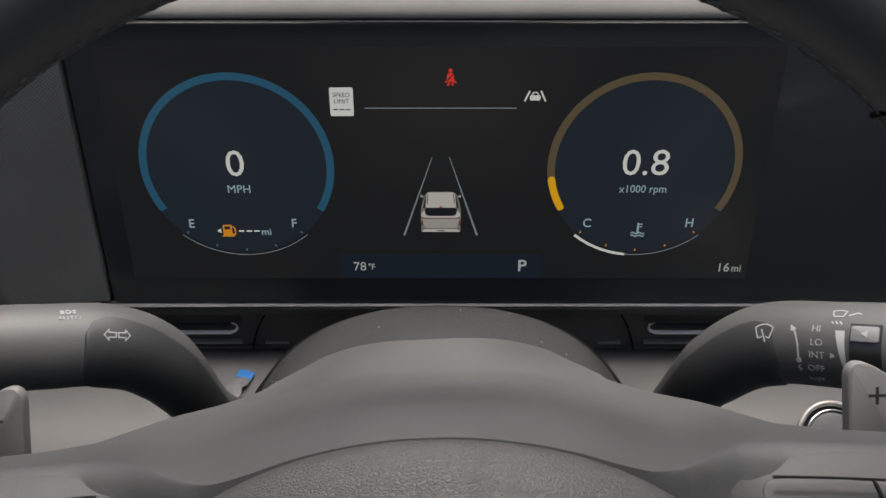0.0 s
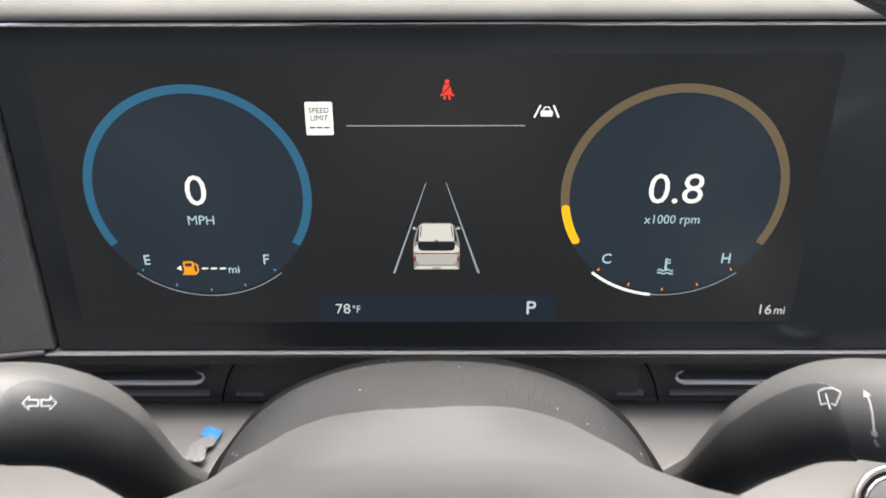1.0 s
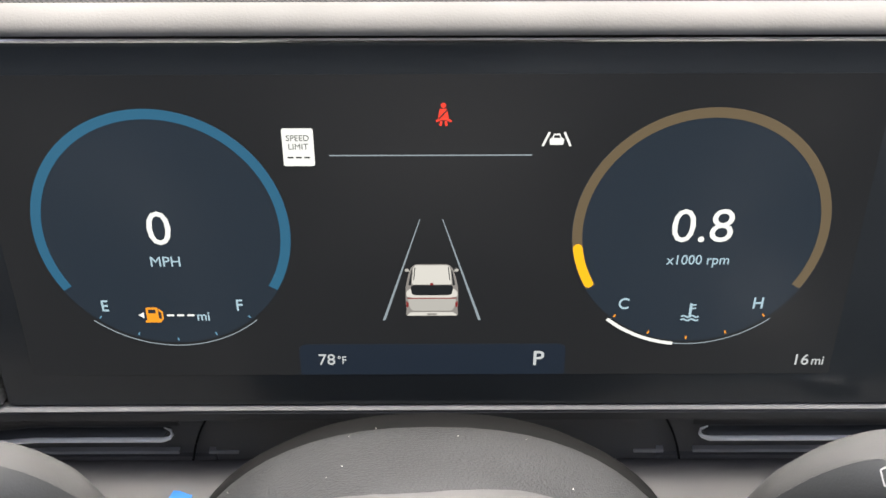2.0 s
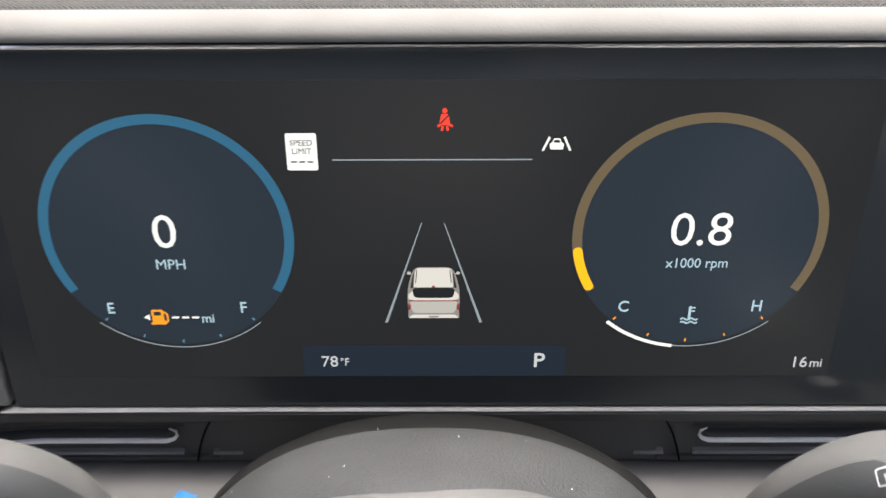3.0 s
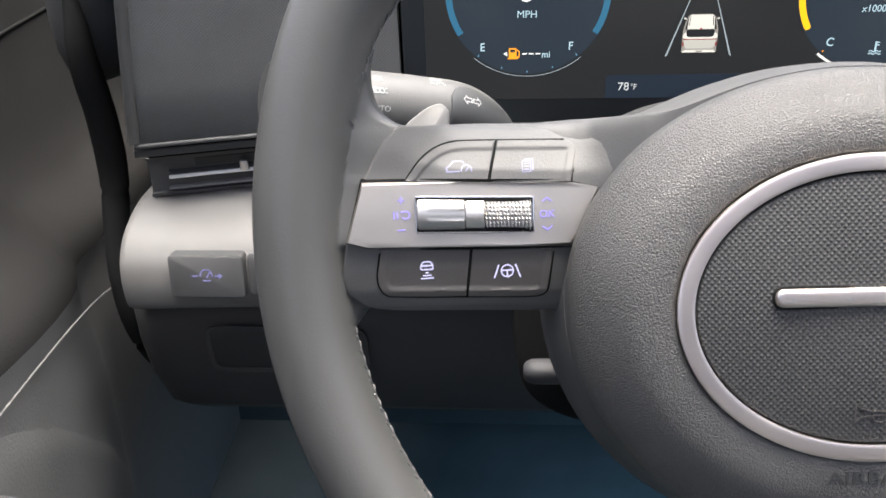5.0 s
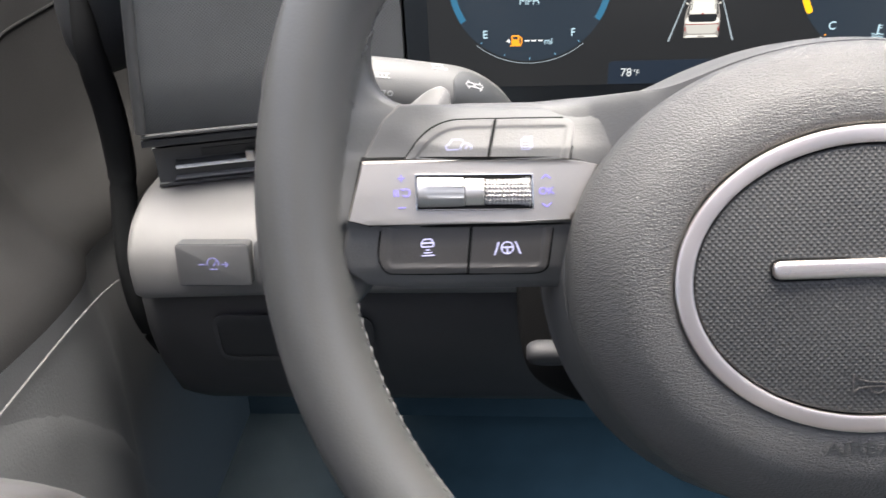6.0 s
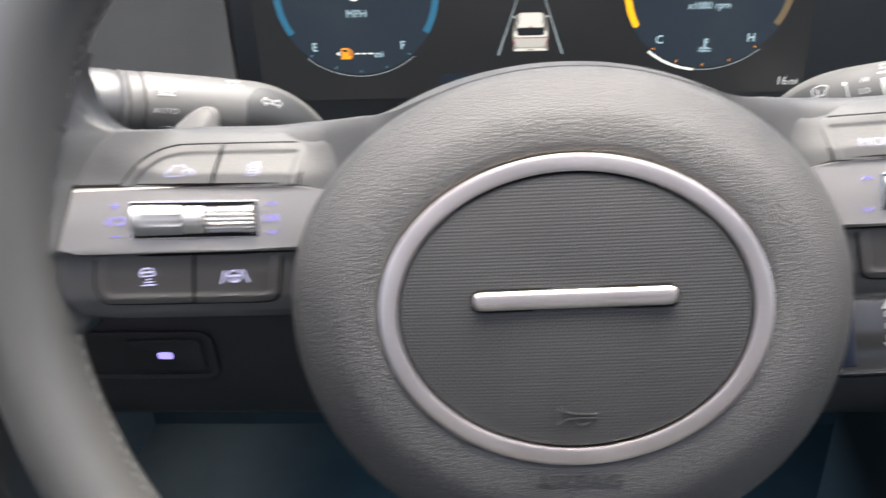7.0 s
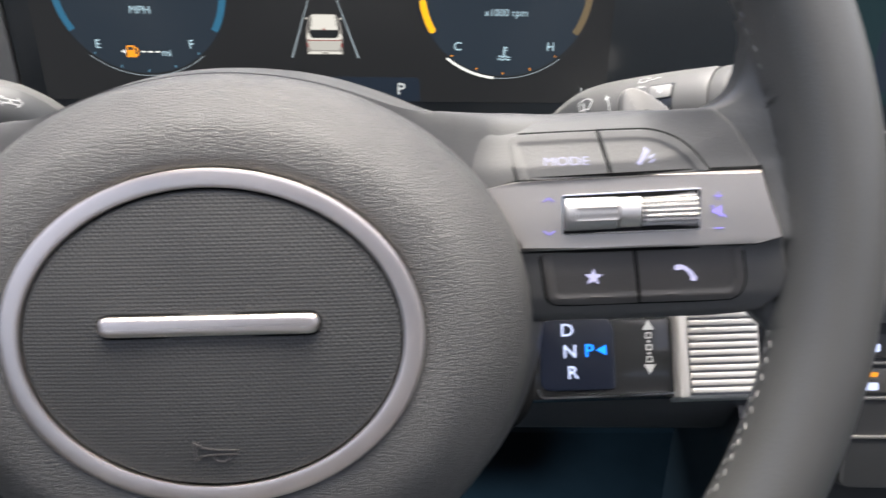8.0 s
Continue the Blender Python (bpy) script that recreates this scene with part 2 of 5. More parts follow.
def stroke(pts, width, z=0.0, thick=0.15, closed=False):
    """A thin raised line of even width along points."""
    pts = [Vector(p) for p in pts]
    k = len(pts)
    left, right = [], []
    for i in range(k):
        if closed:
            a, c = pts[i - 1], pts[(i + 1) % k]
        else:
            a, c = pts[max(i - 1, 0)], pts[min(i + 1, k - 1)]
        e1 = (pts[i] - a).normalized() if (pts[i] - a).length else (c - pts[i]).normalized()
        e2 = (c - pts[i]).normalized() if (c - pts[i]).length else e1
        nrm = Vector((-(e1 + e2).y, (e1 + e2).x))
        nrm = nrm.normalized() if nrm.length > 1e-6 else Vector((-e1.y, e1.x))
        k2 = max(0.5, nrm.dot(Vector((-e1.y, e1.x))))
        left.append(pts[i] + nrm * width / 2 / k2)
        right.append(pts[i] - nrm * width / 2 / k2)
    bm = bmesh.new()
    rows = []
    for a, b in zip(left, right):
        rows.append([bm.verts.new(q) for q in ((a.x, a.y, z), (a.x, a.y, z + thick), (b.x, b.y, z + thick), (b.x, b.y, z))])
    pairs = list(zip(rows, rows[1:])) + ([(rows[-1], rows[0])] if closed else [])
    for a, b in pairs:
        for i in range(4):
            bm.faces.new((a[i], a[(i + 1) % 4], b[(i + 1) % 4], b[i]))
    if not closed:
        bm.faces.new(rows[0])
        bm.faces.new(rows[-1][::-1])
    return bm


def circle(cx, cy, r, a0=0, a1=360, n=40):
    return [Vector((cx + r * math.cos(radians(a0 + (a1 - a0) * i / n)), cy + r * math.sin(radians(a0 + (a1 - a0) * i / n)))) for i in range(n + (0 if a1 - a0 == 360 else 1))]


def words(text, height, cx=0.0, cy=0.0, wide=1.0, slant=0.0, z=0.0, thick=0.15, bold=0.0):
    """Raised letters, height of a capital in millimetres, middle at (cx, cy)."""
    cu = bpy.data.curves.new("letters", 'FONT')
    cu.body, cu.size, cu.align_x, cu.resolution_u, cu.shear, cu.offset = text, 1.0, 'CENTER', 3, slant, bold
    ob = new("letters", cu)
    me = ob.to_mesh()
    bm = bmesh.new()
    bm.from_mesh(me)
    ob.to_mesh_clear()
    bpy.data.objects.remove(ob)
    bpy.data.curves.remove(cu)
    k = height / 0.70
    for v in bm.verts:
        v.co = Vector((v.co.x * k * wide + cx, v.co.y * k - height / 2 + cy, z))
    g = bmesh.ops.extrude_face_region(bm, geom=bm.faces[:])
    for v in [q for q in g["geom"] if isinstance(q, bmesh.types.BMVert)]:
        v.co.z += thick
    return bm


def drape(bm, f):
    for v in bm.verts:
        v.co.z += f(v.co.x, v.co.y)
    return bm


def sweep(path, radii, n=24, up=Vector((0, 0, 1)), caps=True, arc=None):
    """A tube along points; radii: (across, up) at each; arc: from and to degrees of the section, 0 facing the driver, 90 up."""
    rings = []
    for i, p in enumerate(path):
        p = Vector(p)
        d = (Vector(path[min(i + 1, len(path) - 1)]) - Vector(path[max(i - 1, 0)])).normalized()
        side = Vector((0, -1, 0))
        side = (side - d * side.dot(d)).normalized()
        top = side.cross(d).normalized()
        if top.z < 0:
            top = -top
        ra, rb = radii[i] if isinstance(radii, list) else radii
        if arc:
            angs = [radians(arc[0] + (arc[1] - arc[0]) * j / n) for j in range(n + 1)]
        else:
            angs = [2 * math.pi * j / n for j in range(n)]
        rings.append([p + side * ra * math.cos(a) + top * rb * math.sin(a) for a in angs])
    return loft(rings, closed=not arc, caps=caps and not arc)


def extrude_x(profile, x0, x1, bend=None, steps=1, closed=True):
    """A profile of (y, z) carried along x; bend(x) gives a shift in y."""
    rings = []
    for i in range(steps + 1):
        x = x0 + (x1 - x0) * i / steps
        s = bend(x) if bend else 0
        rings.append([Vector((x, y + s, z)) for y, z in profile])
    return loft(rings, closed=closed, caps=closed)


def smooth(points, n=8):
    """A flowing line through points."""
    pts = [Vector(p) for p in points]
    out = []
    for i in range(len(pts) - 1):
        a, b, c, d = pts[max(i - 1, 0)], pts[i], pts[i + 1], pts[min(i + 2, len(pts) - 1)]
        for j in range(n):
            t = j / n
            out.append(0.5 * ((2 * b) + (c - a) * t + (2 * a - 5 * b + 4 * c - d) * t * t + (3 * b - a - 3 * c + d) * t ** 3))
    return out + [pts[-1]]


def lerp(v, table):
    xs, ys = zip(*table)
    return float(np.interp(v, xs, ys))


# ---- frames ----
INCLINE = radians(24.2)
HUB = Vector((-0.0007, 0.105, 0.6184))
COLUMN = axes(HUB, (1, 0, 0), (0, math.sin(INCLINE), math.cos(INCLINE)), (0, -math.cos(INCLINE), math.sin(INCLINE)))
WHEEL = COLUMN @ pose(0, 0, 0, 0, 0, 1.75)
GROW = Matrix.Translation((0, 0, 0.8)) @ Matrix.Scale(1.0256, 4) @ Matrix.Translation((0, 0, -0.8))
COLUMN_G = COLUMN @ Matrix.Scale(1.0256, 4)
SCREEN = axes((-0.0012, 0.3680, 0.6365), (1, 0, 0), (0, 0, 1), (0, -1, 0))

# ---- the cabin's shell ----


def dash_bend(x):
    """The dashboard's outer end comes towards the driver."""
    return -30.0 * max(0.0, (-x - 160) / 140) ** 1.2 if x < -160 else 0.0


def build_shell():
    solid("floor", prism(rect(300, -300, 1500, 2600), 20, 60), CARPET, "dark carpeted floor of the car", "floor", kind="structure")
    # firewall beyond the pedals
    solid("wall_front", extrude_x([(700, 60), (760, 60), (760, 690), (700, 690)], -450, 1050), FOOTWELL, "dark footwell bulkhead", "wall", kind="structure")
    # Unseen wall, raised and kept warm grey so the silver trim reflects it.
    solid("wall_rear", extrude_x([(-1500, 60), (-1440, 60), (-1440, 1090), (-1500, 1090)], -450, 1050), HEADLINER, "unseen warm grey rear wall for the silver trim to reflect", "wall", kind="structure")
    # The roof opening is unseen, added to let light in from above.
    roof = lambda x0, x1, y0, y1: prism(rounded([(x0, y0), (x1, y0), (x1, y1), (x0, y1)], 4), 1195, 1225, 3)
    hole = join(roof(-430, 1030, -80, 70), roof(-430, 1030, -1500, -760), roof(-430, -250, -759, -81), roof(850, 1030, -759, -81))
    solid("ceiling", hole, HEADLINER, "grey cloth headliner round an opening added to let light in", "ceiling", kind="structure")
    for nm, x0, x1 in (("wall_right", 1000, 1050),):
        solid(nm, extrude_x([(-1440, 60), (800, 60), (800, 720), (-1440, 740)], x0, x1), DOORSKIN, "dark far side of the cabin", "wall", kind="structure")


def build_door():
    door = thing("car_door", "charcoal driver's door with a bulging armrest ledge and thin piping", "car door", (-0.42, 0.0, 0.06))
    prof = [(-470, 60), (-352, 60), (-346, 200), (-338, 300), (-334, 380), (-335, 440), (-338, 466), (-338, 478), (-337, 488), (-338, 497),
            (-343, 506), (-352, 516), (-362, 527), (-370, 540), (-376, 565), (-382, 620), (-389, 680), (-399, 730), (-470, 735)]
    rings = []
    for y in (-1400, -600, -200, 0, 100, 160, 200, 230, 260, 290, 320, 340, 360, 380, 400, 430, 470, 560, 700):
        lift = lerp(y, [(-200, 18), (200, 14), (350, -16), (470, -40)])
        out = lerp(y, [(120, 0), (250, 8), (310, 16), (345, 27), (385, 48), (470, 60)])
        rings.append([Vector((x - (out if x > -450 else 0), y, z + (lift if 380 < z < 640 else 0))) for x, z in prof])
    part("upper_panel", loft([r[8:] + [Vector((-470, r[0].y, r[8].z))] for r in rings]), DOORSKIN, door, "soft charcoal upper door panel", GROW)
    # Lighter grey than the upper skin makes up for bounce light missing here.
    part("lower_panel", loft([r[:9] + [Vector((-470, r[0].y, r[8].z - 1))] for r in rings]), DOORLOW, door, "lower door panel, grey lightened for missing bounce light", GROW)
    line = smooth([(-337.2, -600, 492), (-337.2, 0, 492), (-339.5, 200, 486), (-350.5, 320, 469), (-361.5, 390, 447)], 8)
    part("piping", sweep_free(line, 0.8), material("grey_piping", (0.075, 0.075, 0.074), 0.6), door, "thin pale grey piping", GROW)
    groove = [(lerp(y, [(200, -377.5), (300, -379.3), (350, -381), (470, -383)]) - lerp(y, [(120, 0), (250, 8), (310, 16), (345, 27), (385, 48), (470, 60)]), y, 595) for y in range(180, 690, 15)]
    part("panel_seam", sweep_free(groove, 1.3, 8), GAP, door, "dark seam across the upper door panel", GROW)
    # armrest pod, its nose falling away towards the front
    rings = []
    for y, top, inner in ((-600, 524, -292), (-100, 524, -292), (60, 523, -292), (110, 520, -292), (135, 510, -292), (158, 490, -293), (180, 464, -296), (200, 437, -301), (216, 408, -309), (226, 380, -320), (230, 360, -334)):
        sec = rounded([(-352, 300), (inner + 6, 300), (inner, top - 8), (-352, top)], [1, 10, 16, 1], 6)
        rings.append([Vector((p.x, y, p.y)) for p in sec])
    part("armrest", loft(rings), KNEE, door, "rounded armrest pod of charcoal plastic", GROW)
    # dark pocket in the lower panel, below an arched edge
    rows = []
    for i in range(25):
        k = i / 24
        y = 150 + 262 * k
        hi = 496 - 0.0042 * max(0.0, y - 140) ** 2 if y < 320 else 496 - 0.0042 * 180 ** 2 - 1.45 * (y - 320)
        lo = hi - 95 * math.sin(math.pi * min(1.0, 0.25 + 0.75 * k)) ** 0.6 - 2
        row = []
        for j in range(9):
            z = hi + (lo - hi) * j / 8
            lift = lerp(y, [(-200, 18), (200, 14), (350, -16), (470, -40)])
            x = lerp(z - (lift if z > 380 else 0), [(60, -352), (200, -346), (300, -338), (380, -334), (440, -335), (466, -338), (500, -336)]) - lerp(y, [(120, 0), (250, 8), (310, 16), (345, 27), (385, 48), (470, 60)])
            edge = min(1.0, min(j, 8 - j, i, 24 - i))
            row.append(Vector((x + 1.6 * edge - 0.6, y, z)))
        rows.append(row)
    part("pocket", loft(rows, closed=False, caps=False), DOORLOW, door, "shaded pocket in the door", GROW)
    # added black tube, its colour standing for the shade between door and dashboard
    seal = thing("door_gap_shade", "added black tube standing for the dark gap between door and dashboard", "seal", (-0.345, 0.36, 0.4), kind="structure")
    run = smooth([(-352, 388, 650), (-347, 378, 625), (-345, 373, 603), (-344, 377, 567), (-345, 377, 529), (-345, 364, 497), (-343, 351, 471), (-340, 346, 440), (-337, 358, 404), (-333, 380, 372)], 6)
    part("rubber", sweep_free(run, [lerp(p.z, [(372, 2), (400, 4), (450, 6), (500, 8), (540, 9), (590, 9), (620, 7), (650, 2)]) for p in run], 20), GAPSHADE, seal)
    # mirror-side trim rising in front of the dash's end
    col = thing("pillar_trim", "tall rounded charcoal trim between door and dashboard", "trim", (-0.36, 0.43, 0.5), kind="structure")
    rings = []
    for z, x, y, a, b in ((577, -359, 430, 5, 8), (579, -359, 429.5, 13, 20), (586, -358.5, 429, 20, 30), (600, -357, 428, 24, 36), (620, -355, 426, 26, 38), (720, -347, 428, 28, 40), (800, -342, 436, 26, 36)):
        rings.append([Vector((x + a * math.cos(t), y + b * math.sin(t), z)) for t in [2 * math.pi * i / 24 for i in range(24)]])
    part("cover", loft(rings), DOORLOW, col)


def sweep_free(path, r, n=10):
    rings = []
    for i, p in enumerate(path):
        d = (Vector(path[min(i + 1, len(path) - 1)]) - Vector(path[max(i - 1, 0)])).normalized()
        a = d.orthogonal().normalized() if abs(d.z) > 0.95 else d.cross(Vector((0, 0, 1))).normalized()
        b = d.cross(a)
        q = r[i] if isinstance(r, list) else r
        rings.append([Vector(p) + q * (a * math.cos(2 * math.pi * j / n) + b * math.sin(2 * math.pi * j / n)) for j in range(n)])
    return loft(rings)


def build_dash():
    """Setting: the dashboard's padded top, edge trims, knee panel."""
    top = [(376, 690), (376, 711.8), (379.5, 713.9), (384, 714.2), (410, 715.4), (480, 714), (620, 706), (800, 690), (800, 672), (400, 672)]
    solid("dash_top", extrude_x(top, -335, 1000, dash_bend, 40), DASHPAD, "light grey ribbed soft dashboard top", "dashboard", kind="structure")
    seam = smooth([(-335, 388, 714.5), (-170, 391, 714.7), (-60, 398, 715.0), (60, 402, 715.2), (250, 406, 715.4), (600, 410, 715.5), (990, 410, 715.5)], 8)
    solid("trim_dash_seam", sweep_free(seam, 0.55, 6), PLASTIC, "dark seam line across the dashboard top", "trim", kind="structure")
    edge = [(368.5, 704.8), (366.3, 705.4), (366.0, 706.6), (366.8, 708.4), (368.6, 710.3), (371.2, 711.9), (374.6, 712.8), (379, 713.2), (384, 708), (380, 704.8)]
    solid("trim_dash_edge", extrude_x(edge, -335, 1000, dash_bend, 40), DASHEDGE, "light grey rounded edge along the dashboard", "trim", kind="structure")
    hair = [(366.4, 703.4), (366.0, 704.0), (366.4, 704.6), (370, 704.6), (370, 703.4)]
    solid("trim_hairline", extrude_x(hair, -160, 560, None, 2), CHROME, "fine bright line above the black panel", "trim", kind="structure")
    lower = [(366.6, 564.7), (366.1, 564.85), (366.1, 565.15), (366.6, 565.3), (372, 565.3), (372, 564.7)]
    solid("trim_lower_line", extrude_x(lower, -166, 560, dash_bend, 8), RIDGE, "thin silver strip under the instrument panel", "trim", kind="structure")
    under = [(367.2, 559.6), (366.4, 560.2), (366.3, 563.5), (366.9, 564.1), (390, 564.1), (390, 554.0), (376, 557.5)]
    solid("trim_under_line", extrude_x(under, -309, 560, dash_bend, 60), DARK, "dark grey ledge under the silver strip", "trim", kind="structure")
    # brushed panel below the vents, rolling over towards the driver
    prof = smooth([(380, 533.5, 0), (352, 535, 0), (332, 532, 0), (316, 526, 0), (306, 517, 0), (302, 507, 0), (301, 496, 0), (303, 488, 0), (312, 484, 0), (330, 486, 0)], 4)
    prof = [(p.x, p.y) for p in prof] + [(380, 500)]
    rings = []
    for x, k in ((-312.5, 0.8), (-312, 0.9), (-310.5, 0.965), (-307, 1.0), (-292, 1.0), (-200, 1.0), (0, 1.0), (200, 1.0), (560, 1.0)):
        rings.append([Vector((x, 345 + (y - 345) * k + dash_bend(x) * 0.2, 511 + (z - 511) * k)) for y, z in prof])
    solid("trim_brushed_panel", loft(rings), BRUSHED, "brushed silver-grey lower dashboard panel", "trim", GROW, kind="structure")
    knee = [(318, 487), (312, 478), (312, 455), (318, 425), (335, 390), (362, 365), (400, 350), (440, 345), (440, 500), (330, 500)]
    rings = []
    for x, k in ((-319, 0.9), (-316, 0.96), (-308, 1.0), (-60, 1.0), (200, 1.0), (560, 1.0)):
        rings.append([Vector((x, 380 + (y - 380) * k, 430 + (z - 430) * k)) for y, z in knee])
    solid("trim_knee_panel", loft(rings), KNEE, "black plastic knee panel under the dashboard", "trim", GROW, kind="structure")
    core = [(384, 690), (700, 690), (700, 380), (440, 360), (384, 480)]
    solid("dash_core", extrude_x(core, -312, 990, None, 2), GAP, "dark inside of the dashboard", "dashboard", kind="structure")
    # right of the instrument panel the dashboard runs on
    solid("dash_passenger", extrude_x([(374, 480), (362, 520), (362, 690), (372, 704), (430, 704), (430, 480)], 562, 990), DOORSKIN, "charcoal passenger side dashboard", "dashboard", kind="structure")


def build_side_panel():
    pan = thing("dashboard_end_panel", "dark grey woven fabric panel at the end of the dashboard", "panel", (-0.24, 0.36, 0.57))
    rows = []
    for i in range(31):
        x = -162.5 - 145 * i / 30
        k = max(0.0, (-x - 290) / 18)
        hi = 703 - 14 * (1 - math.sqrt(max(0, 1 - k * k)))
        rows.append([Vector((x + 18 * (z - 567) / 136 * (i / 30) ** 2, y + dash_bend(x), z)) for y, z in ((376, 567), (367.6, 567.2), (366.8, 568.2), (366.8, 600), (366.8, 640), (366.8, 680), (366.8, hi - 1.5), (367.6, hi), (376, hi))])
    part("fabric_face", loft(rows, closed=True), FABRIC, pan)
    edge = smooth([(-308, 334.5, 569), (-302, 334, 620), (-294, 334, 678), (-286, 335.5, 697), (-274, 339, 703)], 6)
    part("rim_moulding", sweep_free(edge, 3.2), PLASTIC, pan, "rounded charcoal rim around the fabric")
    foot_line = [(x, 366.2 + dash_bend(x), 566.6) for x in [-166 - 7.1 * i for i in range(21)]]
    part("lower_moulding", sweep_free(foot_line, 1.3), PLASTIC, pan, "slim charcoal moulding under the fabric")


build_shell()
build_door()
build_dash()
build_side_panel()

# ---- instrument panel and its lit display ----


def build_cluster():
    panel = thing("instrument_panel", "long piano-black panel that carries the driver's lit digital display", "instrument panel", (0.2, 0.37, 0.566))
    body = prism(rounded([(-159.3, -70.2), (560, -70.2), (560, 66.9), (-159.3, 66.9)], 2.0, 3), -9, 0.0, 0.6)
    part("glass_face", body, GLASSFACE, panel, "glossy black glass", SCREEN)

    def lit(name, bm, mat, parent=panel, label=""):
        return part(name, bm, mat, parent, label, SCREEN)

    z0 = 0.25
    lit("display_ground", prism(rect(-0.3, 0, 293, 113, 1), 0.05, z0), G_BACK, label="dim warm-grey lit display area")

    def dial(cx, ring_mat, name, label):
        face = lit(name, prism(circle(cx, 1.8, 43.8, n=72), z0, z0 + 0.12), G_DIAL, label=label)
        lit("scale_ring", stroke(circle(cx, 2.0, 41.9, -31, 211, 90), 3.4, z0 + 0.15, 0.12), ring_mat, face)
        arc = circle(cx, 2.0, 45.2, 230, 310, 40)
        lit("gauge_line", stroke(arc, 0.34, z0 + 0.15, 0.12), G_GREY, face)
        for a in (231.5, 251, 270, 289, 308.5):
            p, q = circle(cx, 2.0, 42.0, a, a + 1, 1)[0], circle(cx, 2.0, 43.2, a, a + 1, 1)[0]
            lit("tick", stroke([p, q], 0.55, z0 + 0.15, 0.12), G_TICK if cx < 0 else G_ORANGE, face)
        return face

    left = dial(-91.3, G_BLUE, "speed_dial", "dark blue dial with a blue ring")
    lit("speed_digit", words("0", 12.6, -92.1, 3.8, 1.02, 0.0, z0 + 0.2, bold=0.0), G_WHITE, left)
    lit("unit_text", words("MPH", 3.9, -91.6, -9.0, 0.98, 0, z0 + 0.2), G_PALE, left)
    lit("gauge_letter", words("E", 4.4, -115.6, -26.6, 0.9, 0, z0 + 0.2, bold=0.01), G_PALE, left)
    lit("gauge_letter", words("F", 4.4, -68.0, -26.4, 0.9, 0, z0 + 0.2, bold=0.01), G_PALE, left)
    lit("fuel_symbol", join(prism(rect(-99.2, -30.2, 4.2, 5.6, 0.5), z0 + 0.2, z0 + 0.35), stroke([(-96.9, -28.2), (-95.7, -29.3), (-95.7, -32.0), (-96.4, -32.8), (-97.0, -32.0)], 0.6, z0 + 0.2), prism(rect(-99.2, -33.1, 5.4, 0.8), z0 + 0.2, z0 + 0.36)), G_ORANGE, left)
    lit("fuel_window", prism(rect(-99.2, -28.9, 2.6, 1.5), z0 + 0.36, z0 + 0.42), G_DIAL, left)
    lit("fuel_pointer", prism([Vector((-104.2, -30.5)), Vector((-102.2, -31.7)), Vector((-102.2, -29.3))], z0 + 0.2, z0 + 0.35), G_WHITE, left)
    for x in (-92.8, -89.2, -85.6):
        lit("range_dash", prism(rect(x, -30.6, 2.5, 0.7), z0 + 0.2, z0 + 0.35), G_WHITE, left)
    lit("range_unit", words("mi", 3.6, -81.2, -30.9, 0.95, 0, z0 + 0.2, bold=0.008), G_PALE, left)

    right = dial(91.7, G_BROWN, "engine_speed_dial", "dark blue dial with a dim brown ring")
    ends = [circle(91.7, 2.0, 41.9, a, a + 1, 1)[0] for a in (188.8, 208.6)]
    lit("engine_speed_segment", join(stroke(circle(91.7, 2.0, 41.9, 188.8, 208.6, 12), 3.3, z0 + 0.3, 0.12), *[prism(circle(p.x, p.y, 1.65, n=20), z0 + 0.3, z0 + 0.41) for p in ends]), G_AMBER, right, "bright amber ring segment")
    lit("engine_speed_text", words("0.8", 12.4, 92.1, 4.2, 1.02, 0.02, z0 + 0.2, bold=0.0), G_WHITE, right)
    lit("unit_text", words("x1000 rpm", 3.7, 92.2, -8.9, 0.93, 0.02, z0 + 0.2), G_PALE, right)
    lit("gauge_letter", words("C", 4.4, 68.0, -26.3, 0.92, 0.02, z0 + 0.2, bold=0.01), G_PALE, right)
    lit("gauge_letter", words("H", 4.4, 115.6, -26.2, 0.92, 0.02, z0 + 0.2, bold=0.01), G_PALE, right)
    lit("temperature_bar", stroke(circle(91.7, 2.0, 45.2, 230, 264, 20), 1.25, z0 + 0.28, 0.12), G_WHITE, right, "thick white temperature line")
    wave = lambda y: [(92.0 + x, y + 0.35 * math.sin(x * 2.1)) for x in np.linspace(-3.1, 3.1, 18)]
    lit("coolant_symbol", join(stroke([(92.0, -32.0), (92.0, -26.4)], 0.9, z0 + 0.2), stroke([(92.0, -26.9), (93.8, -26.9)], 0.5, z0 + 0.36), stroke([(92.0, -28.3), (93.8, -28.3)], 0.5, z0 + 0.36), stroke(wave(-31.6), 0.55, z0 + 0.37), stroke(wave(-33.0), 0.55, z0 + 0.37)), G_PALE, right)
    # middle column
    sign = lit("speed_limit_sign", prism(rounded([(-47.8, 26.0), (-37.6, 26.0), (-37.6, 38.9), (-47.8, 38.9)], 0.8), z0, z0 + 0.15), G_WHITE, label="white speed limit sign")
    lit("sign_text", words("SPEED", 2.0, -42.7, 35.7, 0.98, 0, z0 + 0.2, 0.1), G_GLASS, sign)
    lit("sign_text", words("LIMIT", 2.0, -42.7, 32.8, 0.98, 0, z0 + 0.2, 0.1), G_GLASS, sign)
    for x in (-45.4, -42.7, -40.0):
        lit("sign_dash", prism(rect(x, 29.0, 1.9, 0.5), z0 + 0.2, z0 + 0.3), G_GLASS, sign)
    lit("divider_line", prism(rect(0.2, 29.6, 66, 0.42), z0, z0 + 0.15), G_GREY)
